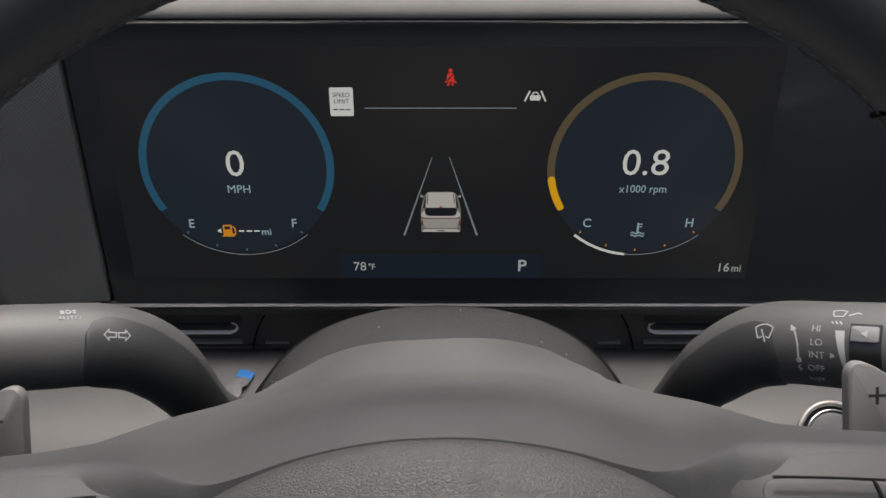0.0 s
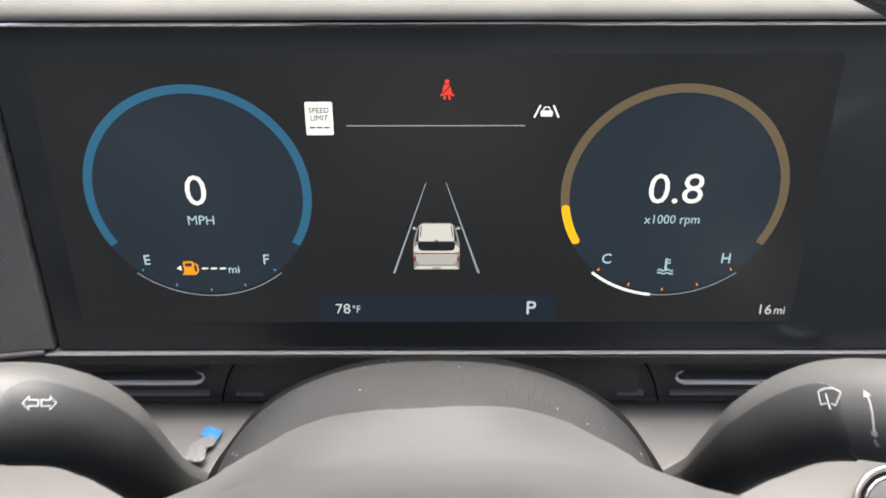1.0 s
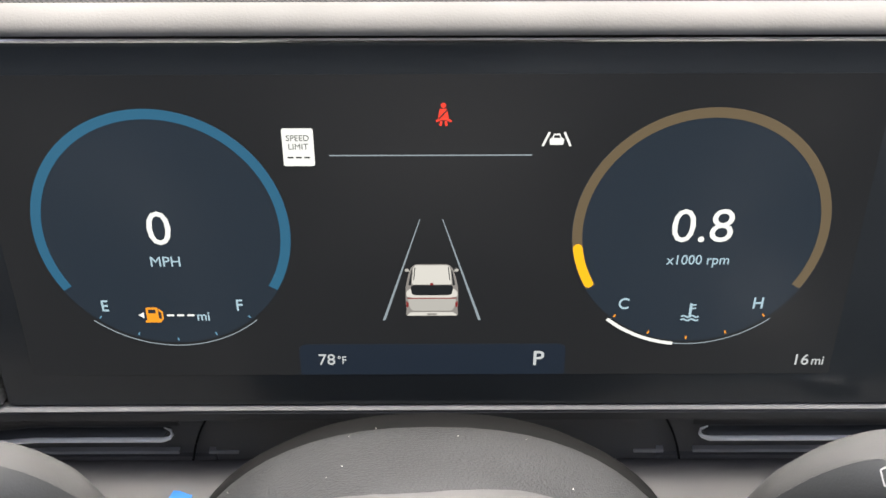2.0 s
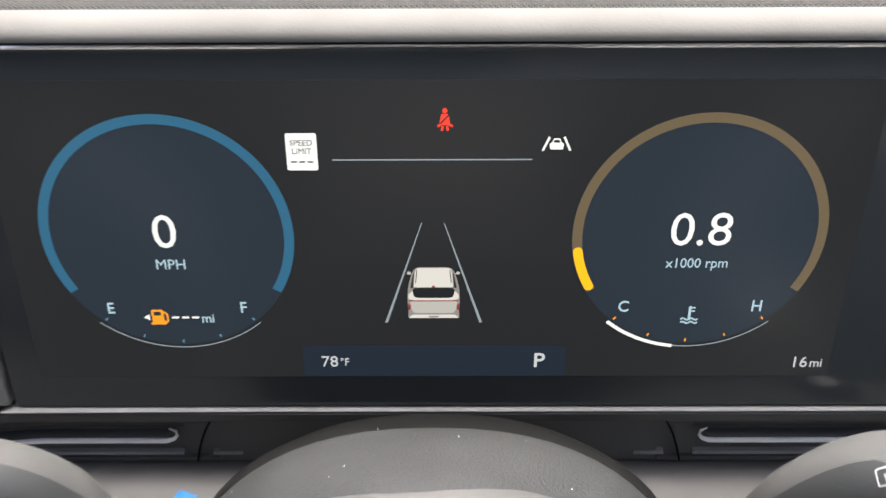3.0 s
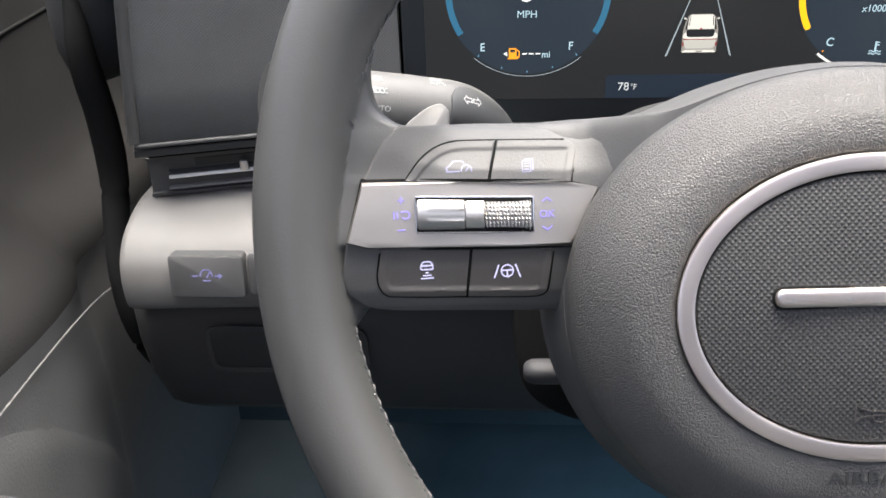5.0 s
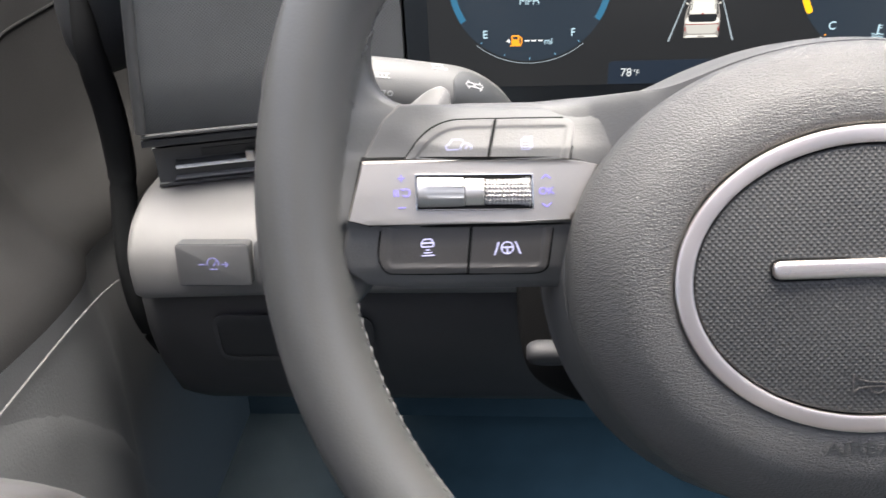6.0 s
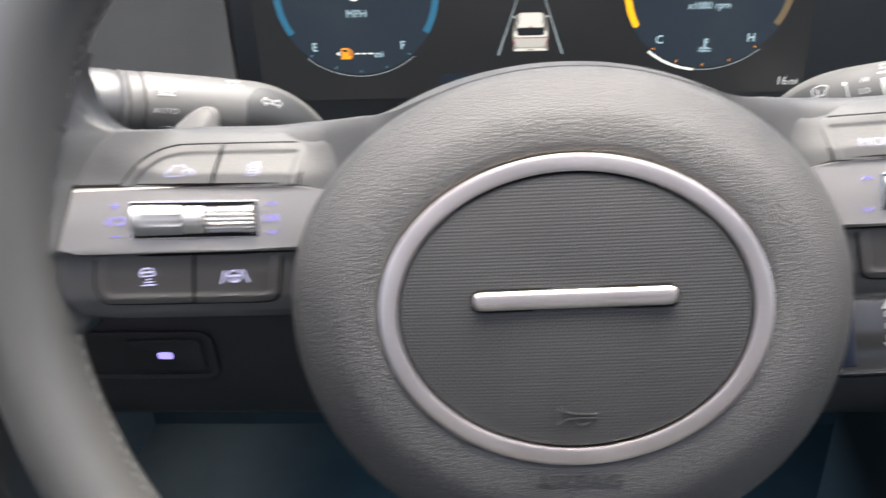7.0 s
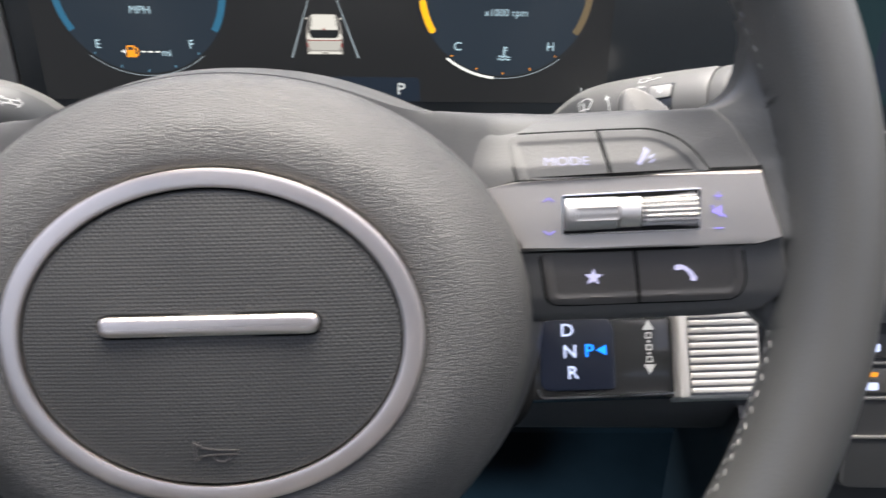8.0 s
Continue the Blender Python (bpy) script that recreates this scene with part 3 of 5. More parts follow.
    # abstract red warning lamp: bell shape with a slanted bar
    lit("warning_symbol", join(prism(rounded([(2.6, 41.6), (6.2, 41.6), (5.6, 45.3), (3.2, 45.3)], 0.5), z0, z0 + 0.15), prism(circle(4.4, 46.4, 0.85, n=14), z0, z0 + 0.15), stroke([(2.0, 41.2), (3.4, 41.9), (5.4, 41.9), (7.0, 41.2)], 0.7, z0 + 0.16), stroke([(3.4, 39.7), (3.7, 41.2)], 0.8, z0 + 0.17), stroke([(5.4, 39.7), (5.1, 41.2)], 0.8, z0 + 0.17)), G_RED, label="small red warning lamp symbol")
    lit("warning_slash", stroke([(2.9, 42.0), (6.6, 46.0)], 0.45, z0 + 0.2), G_BACK)
    car_icon = rounded([(38.9, 33.1), (43.1, 33.1), (43.4, 35.0), (42.5, 35.6), (42.0, 36.9), (40.0, 36.9), (39.5, 35.6), (38.6, 35.0)], 0.25, 2)
    lit("lane_symbol", join(stroke([(36.5, 32.7), (38.6, 37.4)], 0.75, z0), stroke([(45.5, 32.7), (43.4, 37.4)], 0.75, z0), prism(car_icon, z0, z0 + 0.15)), G_WHITE, label="lane keeping symbol")
    lit("lane_symbol_window", prism([Vector(p) for p in ((39.9, 35.5), (42.1, 35.5), (41.8, 36.4), (40.2, 36.4))], z0 + 0.16, z0 + 0.2), G_BACK)
    lit("road_line", prism([Vector(p) for p in ((-17.4, -33.0), (-16.4, -33.0), (-3.5, 6.6), (-3.8, 6.6))], z0, z0 + 0.15), G_GREY)
    lit("road_line", prism([Vector(p) for p in ((16.6, -33.0), (17.6, -33.0), (4.2, 6.6), (3.9, 6.6))], z0, z0 + 0.15), G_GREY)
    fill = lambda pts, r=0.4, a=0.16, b=0.24: prism(rounded([(x + 0.2, y) for x, y in pts], r, 4), z0 + a, z0 + b)
    both = lambda pts: pts + [(-x, y) for x, y in pts[::-1]]
    car = lit("car_picture", fill(both([(-5.8, -10.5), (-7.3, -12.0), (-8.4, -15.5), (-9.2, -19.6), (-9.3, -25.0), (-9.0, -28.4), (-9.3, -31.2)]), 1.1, 0.0, 0.15), G_CARDARK, label="picture of a beige car seen from behind")
    lit("roof_picture", fill(both([(-5.9, -10.8), (-6.5, -12.4), (-7.0, -18.4)]), 0.8), G_CAR, car)
    lit("rear_window_picture", fill(both([(-6.9, -18.6), (-7.5, -19.6), (-7.0, -22.2), (-5.6, -22.7)]), 0.7, 0.26, 0.32), G_GLASS, car)
    lit("shoulder_picture", fill(both([(-7.6, -20.0), (-9.0, -21.4), (-9.0, -23.2), (-6.0, -23.9)]), 0.7), G_CAR, car)
    lit("boot_picture", fill(both([(-8.6, -24.2), (-7.8, -28.0), (-6.9, -29.0)]), 0.8), G_CARMID, car)
    lit("bumper_picture", fill(both([(-7.6, -29.7), (-9.0, -31.0)]), 0.4), G_CAR, car)
    lit("number_plate_picture", fill([(-1.7, -30.1), (1.7, -30.1), (1.7, -30.8), (-1.7, -30.8)], 0.15, 0.25, 0.3), G_CARDARK, car)
    lit("tail_bar_picture", fill([(-8.8, -23.7), (8.8, -23.7), (8.6, -24.1), (-8.6, -24.1)], 0.1, 0.25, 0.3), G_CARRED, car)
    lit("aerial_picture", fill([(-0.5, -17.7), (0.5, -17.7), (0.6, -18.6), (-0.6, -18.6)], 0.3, 0.33, 0.38), G_CARRED, car)
    for k in (-1, 1):
        lit("side_window_picture", fill([(k * 7.3, -18.8), (k * 6.8, -12.6), (k * 7.1, -12.8), (k * 8.2, -18.6)], 0.2), G_GLASS, car)
        lit("tail_light_picture", fill([(k * 9.1, -25.0), (k * 8.2, -25.6), (k * 8.3, -27.4), (k * 9.0, -27.6)], 0.3, 0.25, 0.32), G_CARRED, car)
        lit("roof_rail_picture", stroke([(0.2 + k * 6.3, -16.6), (0.2 + k * 5.8, -11.6)], 0.32, z0 + 0.25, 0.08), G_GLASS, car)
        lit("mirror_picture", fill([(k * 7.5, -13.2), (k * 9.2, -13.3), (k * 9.4, -12.4), (k * 8.4, -12.0)], 0.35), G_CARMID, car)
    strip = lit("status_strip", prism(rounded([(-48.2, -56.3), (48.6, -56.3), (48.6, -43.2), (-48.2, -43.2)], [0.1, 0.1, 3, 3]), z0, z0 + 0.12), G_STRIP, label="dark navy status strip")
    lit("temperature_text", words("78", 4.6, -38.4, -49.6, 0.98, 0, z0 + 0.15), G_SOFT, strip)
    lit("temperature_text", words("°F", 3.3, -32.9, -49.9, 0.85, 0, z0 + 0.15), G_SOFT, strip)
    lit("gear_letter", words("P", 6.1, 38.8, -49.2, 1.0, 0, z0 + 0.15, bold=0.012), G_SOFT, strip)
    lit("distance_text", words("16", 4.6, 134.9, -50.2, 0.98, 0.0, z0 + 0.15), G_SOFT)
    lit("distance_text", words("mi", 3.8, 141.2, -50.6, 0.9, 0.0, z0 + 0.15), G_SOFT)
    # second display further along the same panel
    cen = lit("centre_display", prism(rect(388, 0, 286, 113, 1), 0.05, z0), G_TEAL, label="dark teal centre touch display")
    lit("menu_bar", prism(rect(293.5, -3.5, 5.0, 8.0, 2.2), z0 + 0.05, z0 + 0.15), G_PALE, cen)
    for y, wd in ((38, 26), (20, 34)):
        lit("menu_bar", prism(rect(290 + wd / 2, y, wd, 3.2, 0.8), z0 + 0.05, z0 + 0.15), G_PALE, cen)
    lit("menu_tile", prism(rect(322, -32, 76, 34, 4), z0 + 0.02, z0 + 0.12), G_STRIP, cen)


build_cluster()

# ---- air vents ----


def build_vent(side):
    s = 1 if side == "right" else -1
    x_in, x_out = 107.0, 299.0
    v = thing("air_vent", "slim black air vent with a bright chrome lip", "air vent", (s * 0.2, 0.37, 0.535), group="dashboard vents")
    bend = dash_bend if s < 0 else None

    def ex(prof, a, b, steps=24):
        return extrude_x(prof, min(s * a, s * b), max(s * a, s * b), bend, steps)
    part("frame", ex([(382.5, 528.5), (380.7, 529.2), (380.7, 531.0), (382.5, 531.6), (382.5, 551.0), (380.9, 551.6), (380.9, 553.2), (391.5, 558.0), (391.5, 528.5)], 89.5, 310), VENT, v)
    lip = [(381.0, 541.0), (378.4, 541.1), (378.0, 541.4), (378.1, 541.9), (378.6, 542.7), (379.6, 543.5), (381.2, 544.2), (384.5, 544.6), (384.5, 541.0)]
    rings = []
    for i in range(41):
        t = 0.5 - 0.5 * math.cos(math.pi * i / 40)
        x = s * (x_in + (x_out - x_in) * t)
        e = min(1.0, t * 60 + 0.03, (1 - t) * 60 + 0.03)
        k = math.sqrt(e)
        sh = bend(x) if bend else 0
        rings.append([Vector((x, 382.5 + (y - 382.5) * k + sh, 543.5 + (z - 543.5) * k + 1.6 * (1 - k))) for y, z in lip])
    part("lip", loft(rings), VENT, v, "dark sloping lip")
    xs = [x_out - 1 - (x_out - x_in - 3) * i / 30 for i in range(31)]
    bead = [(s * x, 378.2 + (bend(s * x) if bend else 0), 541.6) for x in xs]
    bead += [(s * (x_in - 0.6), 378.6, 542.2), (s * (x_in - 1.8), 379.0, 543.6), (s * (x_in - 1.4), 379.6, 545.2), (s * (x_in + 1.5), 380.2, 546.2)]
    # Near-white, not metal: the light chrome would reflect is put into the colour.
    part("chrome_bead", sweep_free(bead, [1.1] * 31 + [0.85, 0.75, 0.6, 0.3]), LIP, v, "near-white bead with the chrome shine in its colour")
    part("slot", ex([(383.2, 545.4), (382.1, 545.6), (382.1, 550.2), (383.2, 550.6)], 103, 284), DARK, v, "black slot")
    xt = s * 256
    sh = bend(xt) if bend else 0
    part("adjuster_tab", prism(rect(xt, 544.5, 5.0, 6.5, 1.2), 0, 2.4, 0.6), BRIGHT, v, "small bright adjuster tab", axes((0, 0.379 + 0.001 * sh, 0), (1, 0, 0), (0, 0, 1), (0, -1, 0)))
    part("lower_ridge", ex([(381.7, 532.9), (379.8, 533.1), (380.3, 534.1), (381.7, 534.6), (383.5, 534.6), (383.5, 533.0)], 104, 300), RIDGE, v)
    part("inner_ridge", ex([(381.7, 532.9), (379.8, 533.1), (380.3, 534.1), (381.7, 534.6), (383.5, 534.6), (383.5, 533.0)], 80, 92, 2), RIDGE, v)
    seam = [(s * 99.0, 380.4, 529.5), (s * 97.0, 380.4, 537.0), (s * 94, 380.4, 545.0), (s * 89.5, 380.4, 553.0)]
    part("seam", sweep_free(smooth(seam, 6), 0.5, 6), GAP, v)
    return v


build_vent("left")
build_vent("right")
solid("trim_vent_middle", extrude_x([(382.5, 528.5), (380.8, 529.4), (380.8, 552.0), (382.0, 553.2), (391.5, 558.0), (391.5, 528.5)], -89.0, 89.0, None, 2), VENT, "plain black strip between the vents", "trim", kind="structure")

# ---- steering column shroud ----


def build_column():
    col = thing("steering_column", "charcoal steering column with a coarse grained upper cover", "steering column", m=COLUMN)

    def ring(a, top, bottom, w, n=64):
        c = (top + bottom) / 2
        out = []
        for i in range(n):
            t = 2 * math.pi * i / n
            x, y = math.cos(t), math.sin(t)
            px = 2.35
            out.append(Vector((a * math.copysign(abs(x) ** (2 / px), x), (top if y > 0 else -bottom) * math.copysign(abs(y) ** (2 / px), y), w)))
        return out
    rows = [(62, 56.0, -50, -118), (65.5, 58.0, -52, -128), (70.5, 61.6, -54, -145), (76, 64.8, -56, -168), (78.6, 66.2, -58, -182), (79.4, 66.8, -58, -188.5), (79.1, 66.4, -57.6, -189.6), (75, 64, -54, -190.2), (40, 34, -34, -191)]
    part("upper_cover", loft([ring(*r) for r in rows]), SHROUD, col, "coarse grained charcoal cover", COLUMN_G)
    rows = [(76, 58, -56, -186), (84, 60.5, -60, -193), (85, 61, -60, -224), (80, 60, -56, -236)]
    # Lower cover, blacked so its colour gives the shaded gap round the column.
    low = []
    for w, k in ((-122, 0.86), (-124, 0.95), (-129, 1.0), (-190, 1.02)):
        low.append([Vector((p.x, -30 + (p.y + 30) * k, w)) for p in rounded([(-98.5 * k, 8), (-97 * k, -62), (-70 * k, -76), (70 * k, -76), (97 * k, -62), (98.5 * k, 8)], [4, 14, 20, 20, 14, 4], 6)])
    part("shaded_lower_cover", loft(low), GAP, col, "lower column cover, black to stand for the shaded gap round it", COLUMN)
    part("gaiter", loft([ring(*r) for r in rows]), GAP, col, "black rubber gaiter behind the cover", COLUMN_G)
    rng = random.Random(5)
    dust = bmesh.new()
    for _ in range(15):
        a, w = radians(rng.uniform(30, 150)), rng.uniform(-192, -160)
        aa, tt = lerp(-w / 1.0256, [(118, 62), (128, 65.5), (145, 70.5), (168, 76), (182, 78.6), (190, 79.4)]), lerp(-w / 1.0256, [(118, 56), (128, 58), (145, 61.6), (168, 64.8), (182, 67), (190, 68)])
        x, y = math.cos(a), math.sin(a)
        p = 1.0256 * Vector((aa * math.copysign(abs(x) ** (2 / 2.35), x), tt * y ** (2 / 2.35), w / 1.0256))
        bmesh.ops.create_icosphere(dust, subdivisions=1, radius=rng.uniform(0.12, 0.28), matrix=Matrix.Translation(p))
    tagged(part("dust_specks", dust, DUST, col, "pale dust specks", COLUMN), kind="stuff")


build_column()

# ---- steering wheel ----
RIM_R, RIM_V, RIM_W = 165.3, 18.0, -21.0
BASE = [(40, -35.5), (60, -34.5), (75, -33), (94, -30.5), (110, -26), (129, -21), (150, -16), (160, -14)]
PROFILE = [(-16, -30), (-12, -18), (-9, -10), (-5, -5.5), (0, -3), (7, -1.5), (13, -0.8), (14.5, 0.8), (18, 0.5), (29, -1), (34, -1.5), (38, -2.5), (44, -6.5), (47, -8.6), (50.5, -13), (52, -16), (53, -21)]


BASE_FIT = np.polyfit([p[0] for p in BASE], [p[1] for p in BASE], 4)


def panel_w(u, v):
    """The silver panel's even face."""
    return float(np.polyval(BASE_FIT, abs(u))) + lerp(v - 0.045 * (abs(u) - 110), [(11, 0.7), (24, -0.2), (37, -1.8)])


def spoke_w(u, v):
    vv = v - 0.045 * (abs(u) - 110)
    x = min(max((abs(u) - 116) / 20, 0.0), 1.0)
    if vv > 36:
        vv = 36 + (vv - 36) * (1 - 0.75 * x * x * (3 - 2 * x))
    return float(np.polyval(BASE_FIT, min(abs(u), 160))) + lerp(vv, PROFILE)


def fillet_w(u, v):
    """The spoke's face, rising to the hub's edge."""
    x = min(max((84 - abs(u)) / 28, 0.0), 1.0)
    t = x * x * (3 - 2 * x)
    return spoke_w(u, v) * (1 - t) - 32.0 * t


def away(p, a, b):
    """Distance of a point from a short line."""
    e = b - a
    k = min(max((p - a).dot(e) / (e.dot(e) or 1.0), 0.0), 1.0)
    return (p - a - e * k).length


def patch(poly, lift, depth, nx=16, ny=14, edge=0.6, f=spoke_w, rim_lines=(), sink=0.0):
    """A raised panel of that outline which follows the spoke's surface; away from rim_lines its face is sunk."""
    poly = [Vector(p) for p in poly]
    v0, v1 = min(p.y for p in poly), max(p.y for p in poly)
    rows = []
    for j in range(ny + 1):
        t = j / ny
        t = 0.5 - 0.5 * math.cos(math.pi * t)
        v = v0 + (v1 - v0) * (0.002 + 0.996 * t)
        xs = []
        for a, b in zip(poly, poly[1:] + poly[:1]):
            if (a.y <= v) != (b.y <= v):
                xs.append(a.x + (b.x - a.x) * (v - a.y) / (b.y - a.y))
        lo, hi = min(xs), max(xs)
        row = []
        for i in range(nx + 1):
            s = 0.5 - 0.5 * math.cos(math.pi * i / nx)
            u = lo + (hi - lo) * s
            d = min(u - lo, hi - u, (v - v0), (v1 - v))
            k = min(1.0, d / edge) if edge else 1.0
            h = lift * (1 - (1 - k) ** 2)
            if sink:
                gap = min(away(Vector((u, v)), a, b) for a, b in rim_lines)
                x = min(max((gap - 2.2) / 0.9, 0.0), 1.0)
                h -= sink * x * x * (3 - 2 * x)
            row.append((u, v, h))
        rows.append(row)
    bm = bmesh.new()
    top = [[bm.verts.new((u, v, f(u, v) + h)) for u, v, h in r] for r in rows]
    for a, b in zip(top, top[1:]):
        for i in range(nx):
            bm.faces.new((a[i], a[i + 1], b[i + 1], b[i]))
    border = top[0] + [r[-1] for r in top[1:]] + top[-1][-2::-1] + [r[0] for r in top[-2:0:-1]]
    low = [bm.verts.new((v.co.x, v.co.y, v.co.z - depth)) for v in border]
    for i in range(len(border)):
        j = (i + 1) % len(border)
        bm.faces.new((border[j], border[i], low[i], low[j]))
    return bm


def mirror(pts, s):
    return [(p[0] * -s, p[1]) for p in pts] if s > 0 else list(pts)


CROWN = [(-158, 60.5), (-154, 62.6), (-148, 63.2), (-136, 62.6), (-120, 61.6), (-104, 60.6), (-84, 61.6), (-72, 63.5), (-62, 65.2), (-52, 66.9), (-44, 67.6), (-38, 67.2), (-34, 66.7), (-30, 66.0), (-26, 65.2), (-22, 64.2)]
WIDTH = [(-158, 72), (-150, 74), (-126, 73), (-108, 72), (-85, 77), (-62, 81), (-42, 83.5), (-29, 85)]
SQUARE = [(-158, 2.6), (-126, 2.8), (-100, 3.0), (-62, 2.6), (-42, 2.15), (-30, 2.0)]
TAIL = [(0, -156), (28, -153), (42, -147), (52, -137), (60, -118), (68, -105), (76, -96), (84, -84), (92, -71), (104, -63), (116, -59), (132, -55)]
FRONT = [(0, -22.9), (20, -23.3), (40, -24.8), (50, -26.8), (58, -31.0), (66, -38), (74, -46), (80, -49.5), (88, -50.5), (100, -48), (112, -44.5), (132, -40)]


def crown(u, w):
    """Height of the hub's housing and the spoke tops, flowing into one another."""
    a, e = lerp(w, WIDTH), lerp(w, SQUARE)
    x = abs(u) / a
    hub = -4 + (lerp(w, CROWN) + 4) * (1 - x ** e) ** (1 / e) if x < 1 else -4 - (abs(u) - a)
    arm = lerp(abs(u), [(40, 50), (60, 53.0), (80, 53.2), (92, 52.6), (112, 52.9), (132, 52.6)])
    k = 3.0
    m = max(hub, arm)
    return m + k * math.log(math.exp((hub - m) / k) + math.exp((arm - m) / k))


def saddle():
    rows = []
    for i in range(-66, 67):
        u = i * 2.0
        f, b = lerp(abs(u), FRONT), lerp(abs(u), TAIL)
        g = lerp(abs(u), [(50, 0.0), (66, 0.5), (80, 1.0)])
        row = []
        top = crown(u, f)
        for dv, dw in ((20, 12.5), (15, 11.4), (9, 9.2), (6, 7.9), (4, 6.8), (2.5, 5.5), (1.0, 3.3), (0.3, 1.6)):
            row.append(Vector((u, top - dv, f + dw * g)))
        n = 44
        for j in range(n + 1):
            w = f + (b - f) * (j / n)
            d = w - b
            fall = 5.0 * (1 - math.sqrt(max(0.0, 1 - (1 - min(d / 5.0, 1)) ** 2))) if abs(u) > 56 else 0
            row.append(Vector((u, crown(u, w) - fall, w)))
        row.append(Vector((u, row[-1].y - 14, b + 0.5)))
        rows.append(row)
    return loft(rows, closed=False, caps=False)


def build_wheel():
    wheel = thing("steering_wheel", "charcoal leather steering wheel with silver button panels and an oval hub", "steering wheel", m=WHEEL)
    W = WHEEL
    # rim
    n, m = 360, 44

    def rim_depth(deg):
        """Depth of the rim's inner side at an angle, with its two thumb grips."""
        off = abs((deg if deg < 270 else deg - 360) - 90)  # 0 at the top, 90 at the spokes
        return 13.2 + 9.5 * math.exp(-((off - 51.5) / 8.5) ** 2)
    rings = []
    for i in range(n):
        th = 2 * math.pi * i / n
        r_in = rim_depth(math.degrees(th))
        ring = []
        for j in range(m):
            ph = 2 * math.pi * j / m
            r = RIM_R + (14.5 if math.cos(ph) > 0 else r_in) * math.cos(ph)
            ring.append(Vector((r * math.cos(th), RIM_V + r * math.sin(th), RIM_W + 15.0 * math.sin(ph))))
        rings.append(ring)
    bm = loft(rings + [rings[0]], caps=False)
    bmesh.ops.remove_doubles(bm, verts=bm.verts, dist=1e-4)
    rim = part("rim", bm, LEATHER, wheel, "smooth charcoal leather rim", W)
    # webs of leather that flare from the rim onto the spokes' top corners
    flare = [(-12, 151.2), (-9, 149.4), (-6, 147.0), (-3, 145), (4, 147), (14, 146), (24, 142), (34, 138), (38, 136.5), (45, 131), (51.6, 130), (52.4, 133), (53.2, 135.4), (55, 138.4), (57, 140.4), (59.5, 141.8), (62, 142.6), (65, 143.1), (68, 143.2), (72, 142.4), (76, 141.0)]

    def flare_w(u, v):
        rad = math.hypot(u, v - RIM_V) - RIM_R
        own = RIM_W + 15.0 * math.sqrt(max(0.0, 1 - (rad / 13.6) ** 2)) - 0.8 * max(0.0, -rad - 13.6)
        face = spoke_w(u, min(v, 50)) - 0.7 - 0.35 * max(0.0, v - 50)
        tall = max(own, face)
        k = lerp(v, [(34, 0.6), (48, 2.2)])
        tall += k * math.log(math.exp((own - tall) / k) + math.exp((face - tall) / k))
        near = min(1.0, max(0.0, abs(u) - lerp(v, flare)) / 4.0)
        return tall - 0.7 - 3.4 * (1 - math.sqrt(max(0.0, 1 - (1 - near) ** 2)))
    for s in (-1, 1):
        inner = [(-x, v) for v, x in flare]
        outer = [(-math.sqrt(160.5 ** 2 - (v - RIM_V) ** 2), v) for v in range(76, -13, -4)]
        part("leather_web", patch(mirror(inner + outer, s), 0.0, 9, 40, 110, 0.0, flare_w), LEATHER, rim, "leather flaring from the rim onto the spoke", W)
    # sewn seam along the inside of the rim
    st = bmesh.new()
    count = 400
    for i in range(count):
        th = 2 * math.pi * i / count
        if RIM_V + 152 * math.sin(th) < 60 and RIM_V + 152 * math.sin(th) > -9:
            continue
        r_in = rim_depth(math.degrees(th))
        r = RIM_R - r_in - 0.1
        tilt = 0.5 if i % 2 else -0.15
        mat = Matrix.Translation((r * math.cos(th), RIM_V + r * math.sin(th), RIM_W + (1.2 if i % 2 else -1.2))) @ Matrix.Rotation(th + math.pi / 2, 4, 'Z') @ Matrix.Rotation(tilt, 4, 'Y') @ Matrix.Diagonal((1.35, 0.45, 0.42, 1))
        bmesh.ops.create_icosphere(st, subdivisions=1, radius=1.0, matrix=mat)
    tagged(part("stitching", st, THREAD, rim, "grey zigzag stitching", W), kind="stuff")
    for s in (-1, 1):
        for a in (48.5,):
            pts = []
            for j in range(49):
                ph = 2 * math.pi * j / 48
                rad = 0.0
                for _ in range(6):
                    th = math.asin((132.5 - RIM_V) / (RIM_R + rad))
                    r_in = rim_depth(math.degrees(th))
                    rad = (14.5 if math.cos(ph) > 0 else r_in) * math.cos(ph)
                pts.append(Vector((s * math.cos(th) * (RIM_R + rad), RIM_V + math.sin(th) * (RIM_R + rad), RIM_W + 15.0 * math.sin(ph))))
            part("leather_joint", sweep_free(pts, 0.7, 6), GAP, rim, "dark joint between two leather pieces", W)
    # hub
    def hub_axes(k):
        return 54.5 + 29.7 * k, 43.9 + 24.6 * k, 43.9 + 34.4 * k, -4.4

    def hub_ring(k, w):
        a, b, b2, cv = hub_axes(k)
        e = 2.0 + 0.04 * max(0, k)
        pts = []
        for p in oval(1, 1, 0, 0, 0, 120):
            q = Vector((math.copysign(abs(p.x) ** (2 / e), p.x), math.copysign(abs(p.y) ** (2 / e), p.y)))
            fore = 1 - 0.24 * max(q.y, 0.0) ** 2 * min(max((k - 0.4) / 0.6, 0.0), 1.0)
            pts.append(Vector((a * q.x, cv + (b if q.y > 0 else b2) * q.y, w * fore)))
        return pts
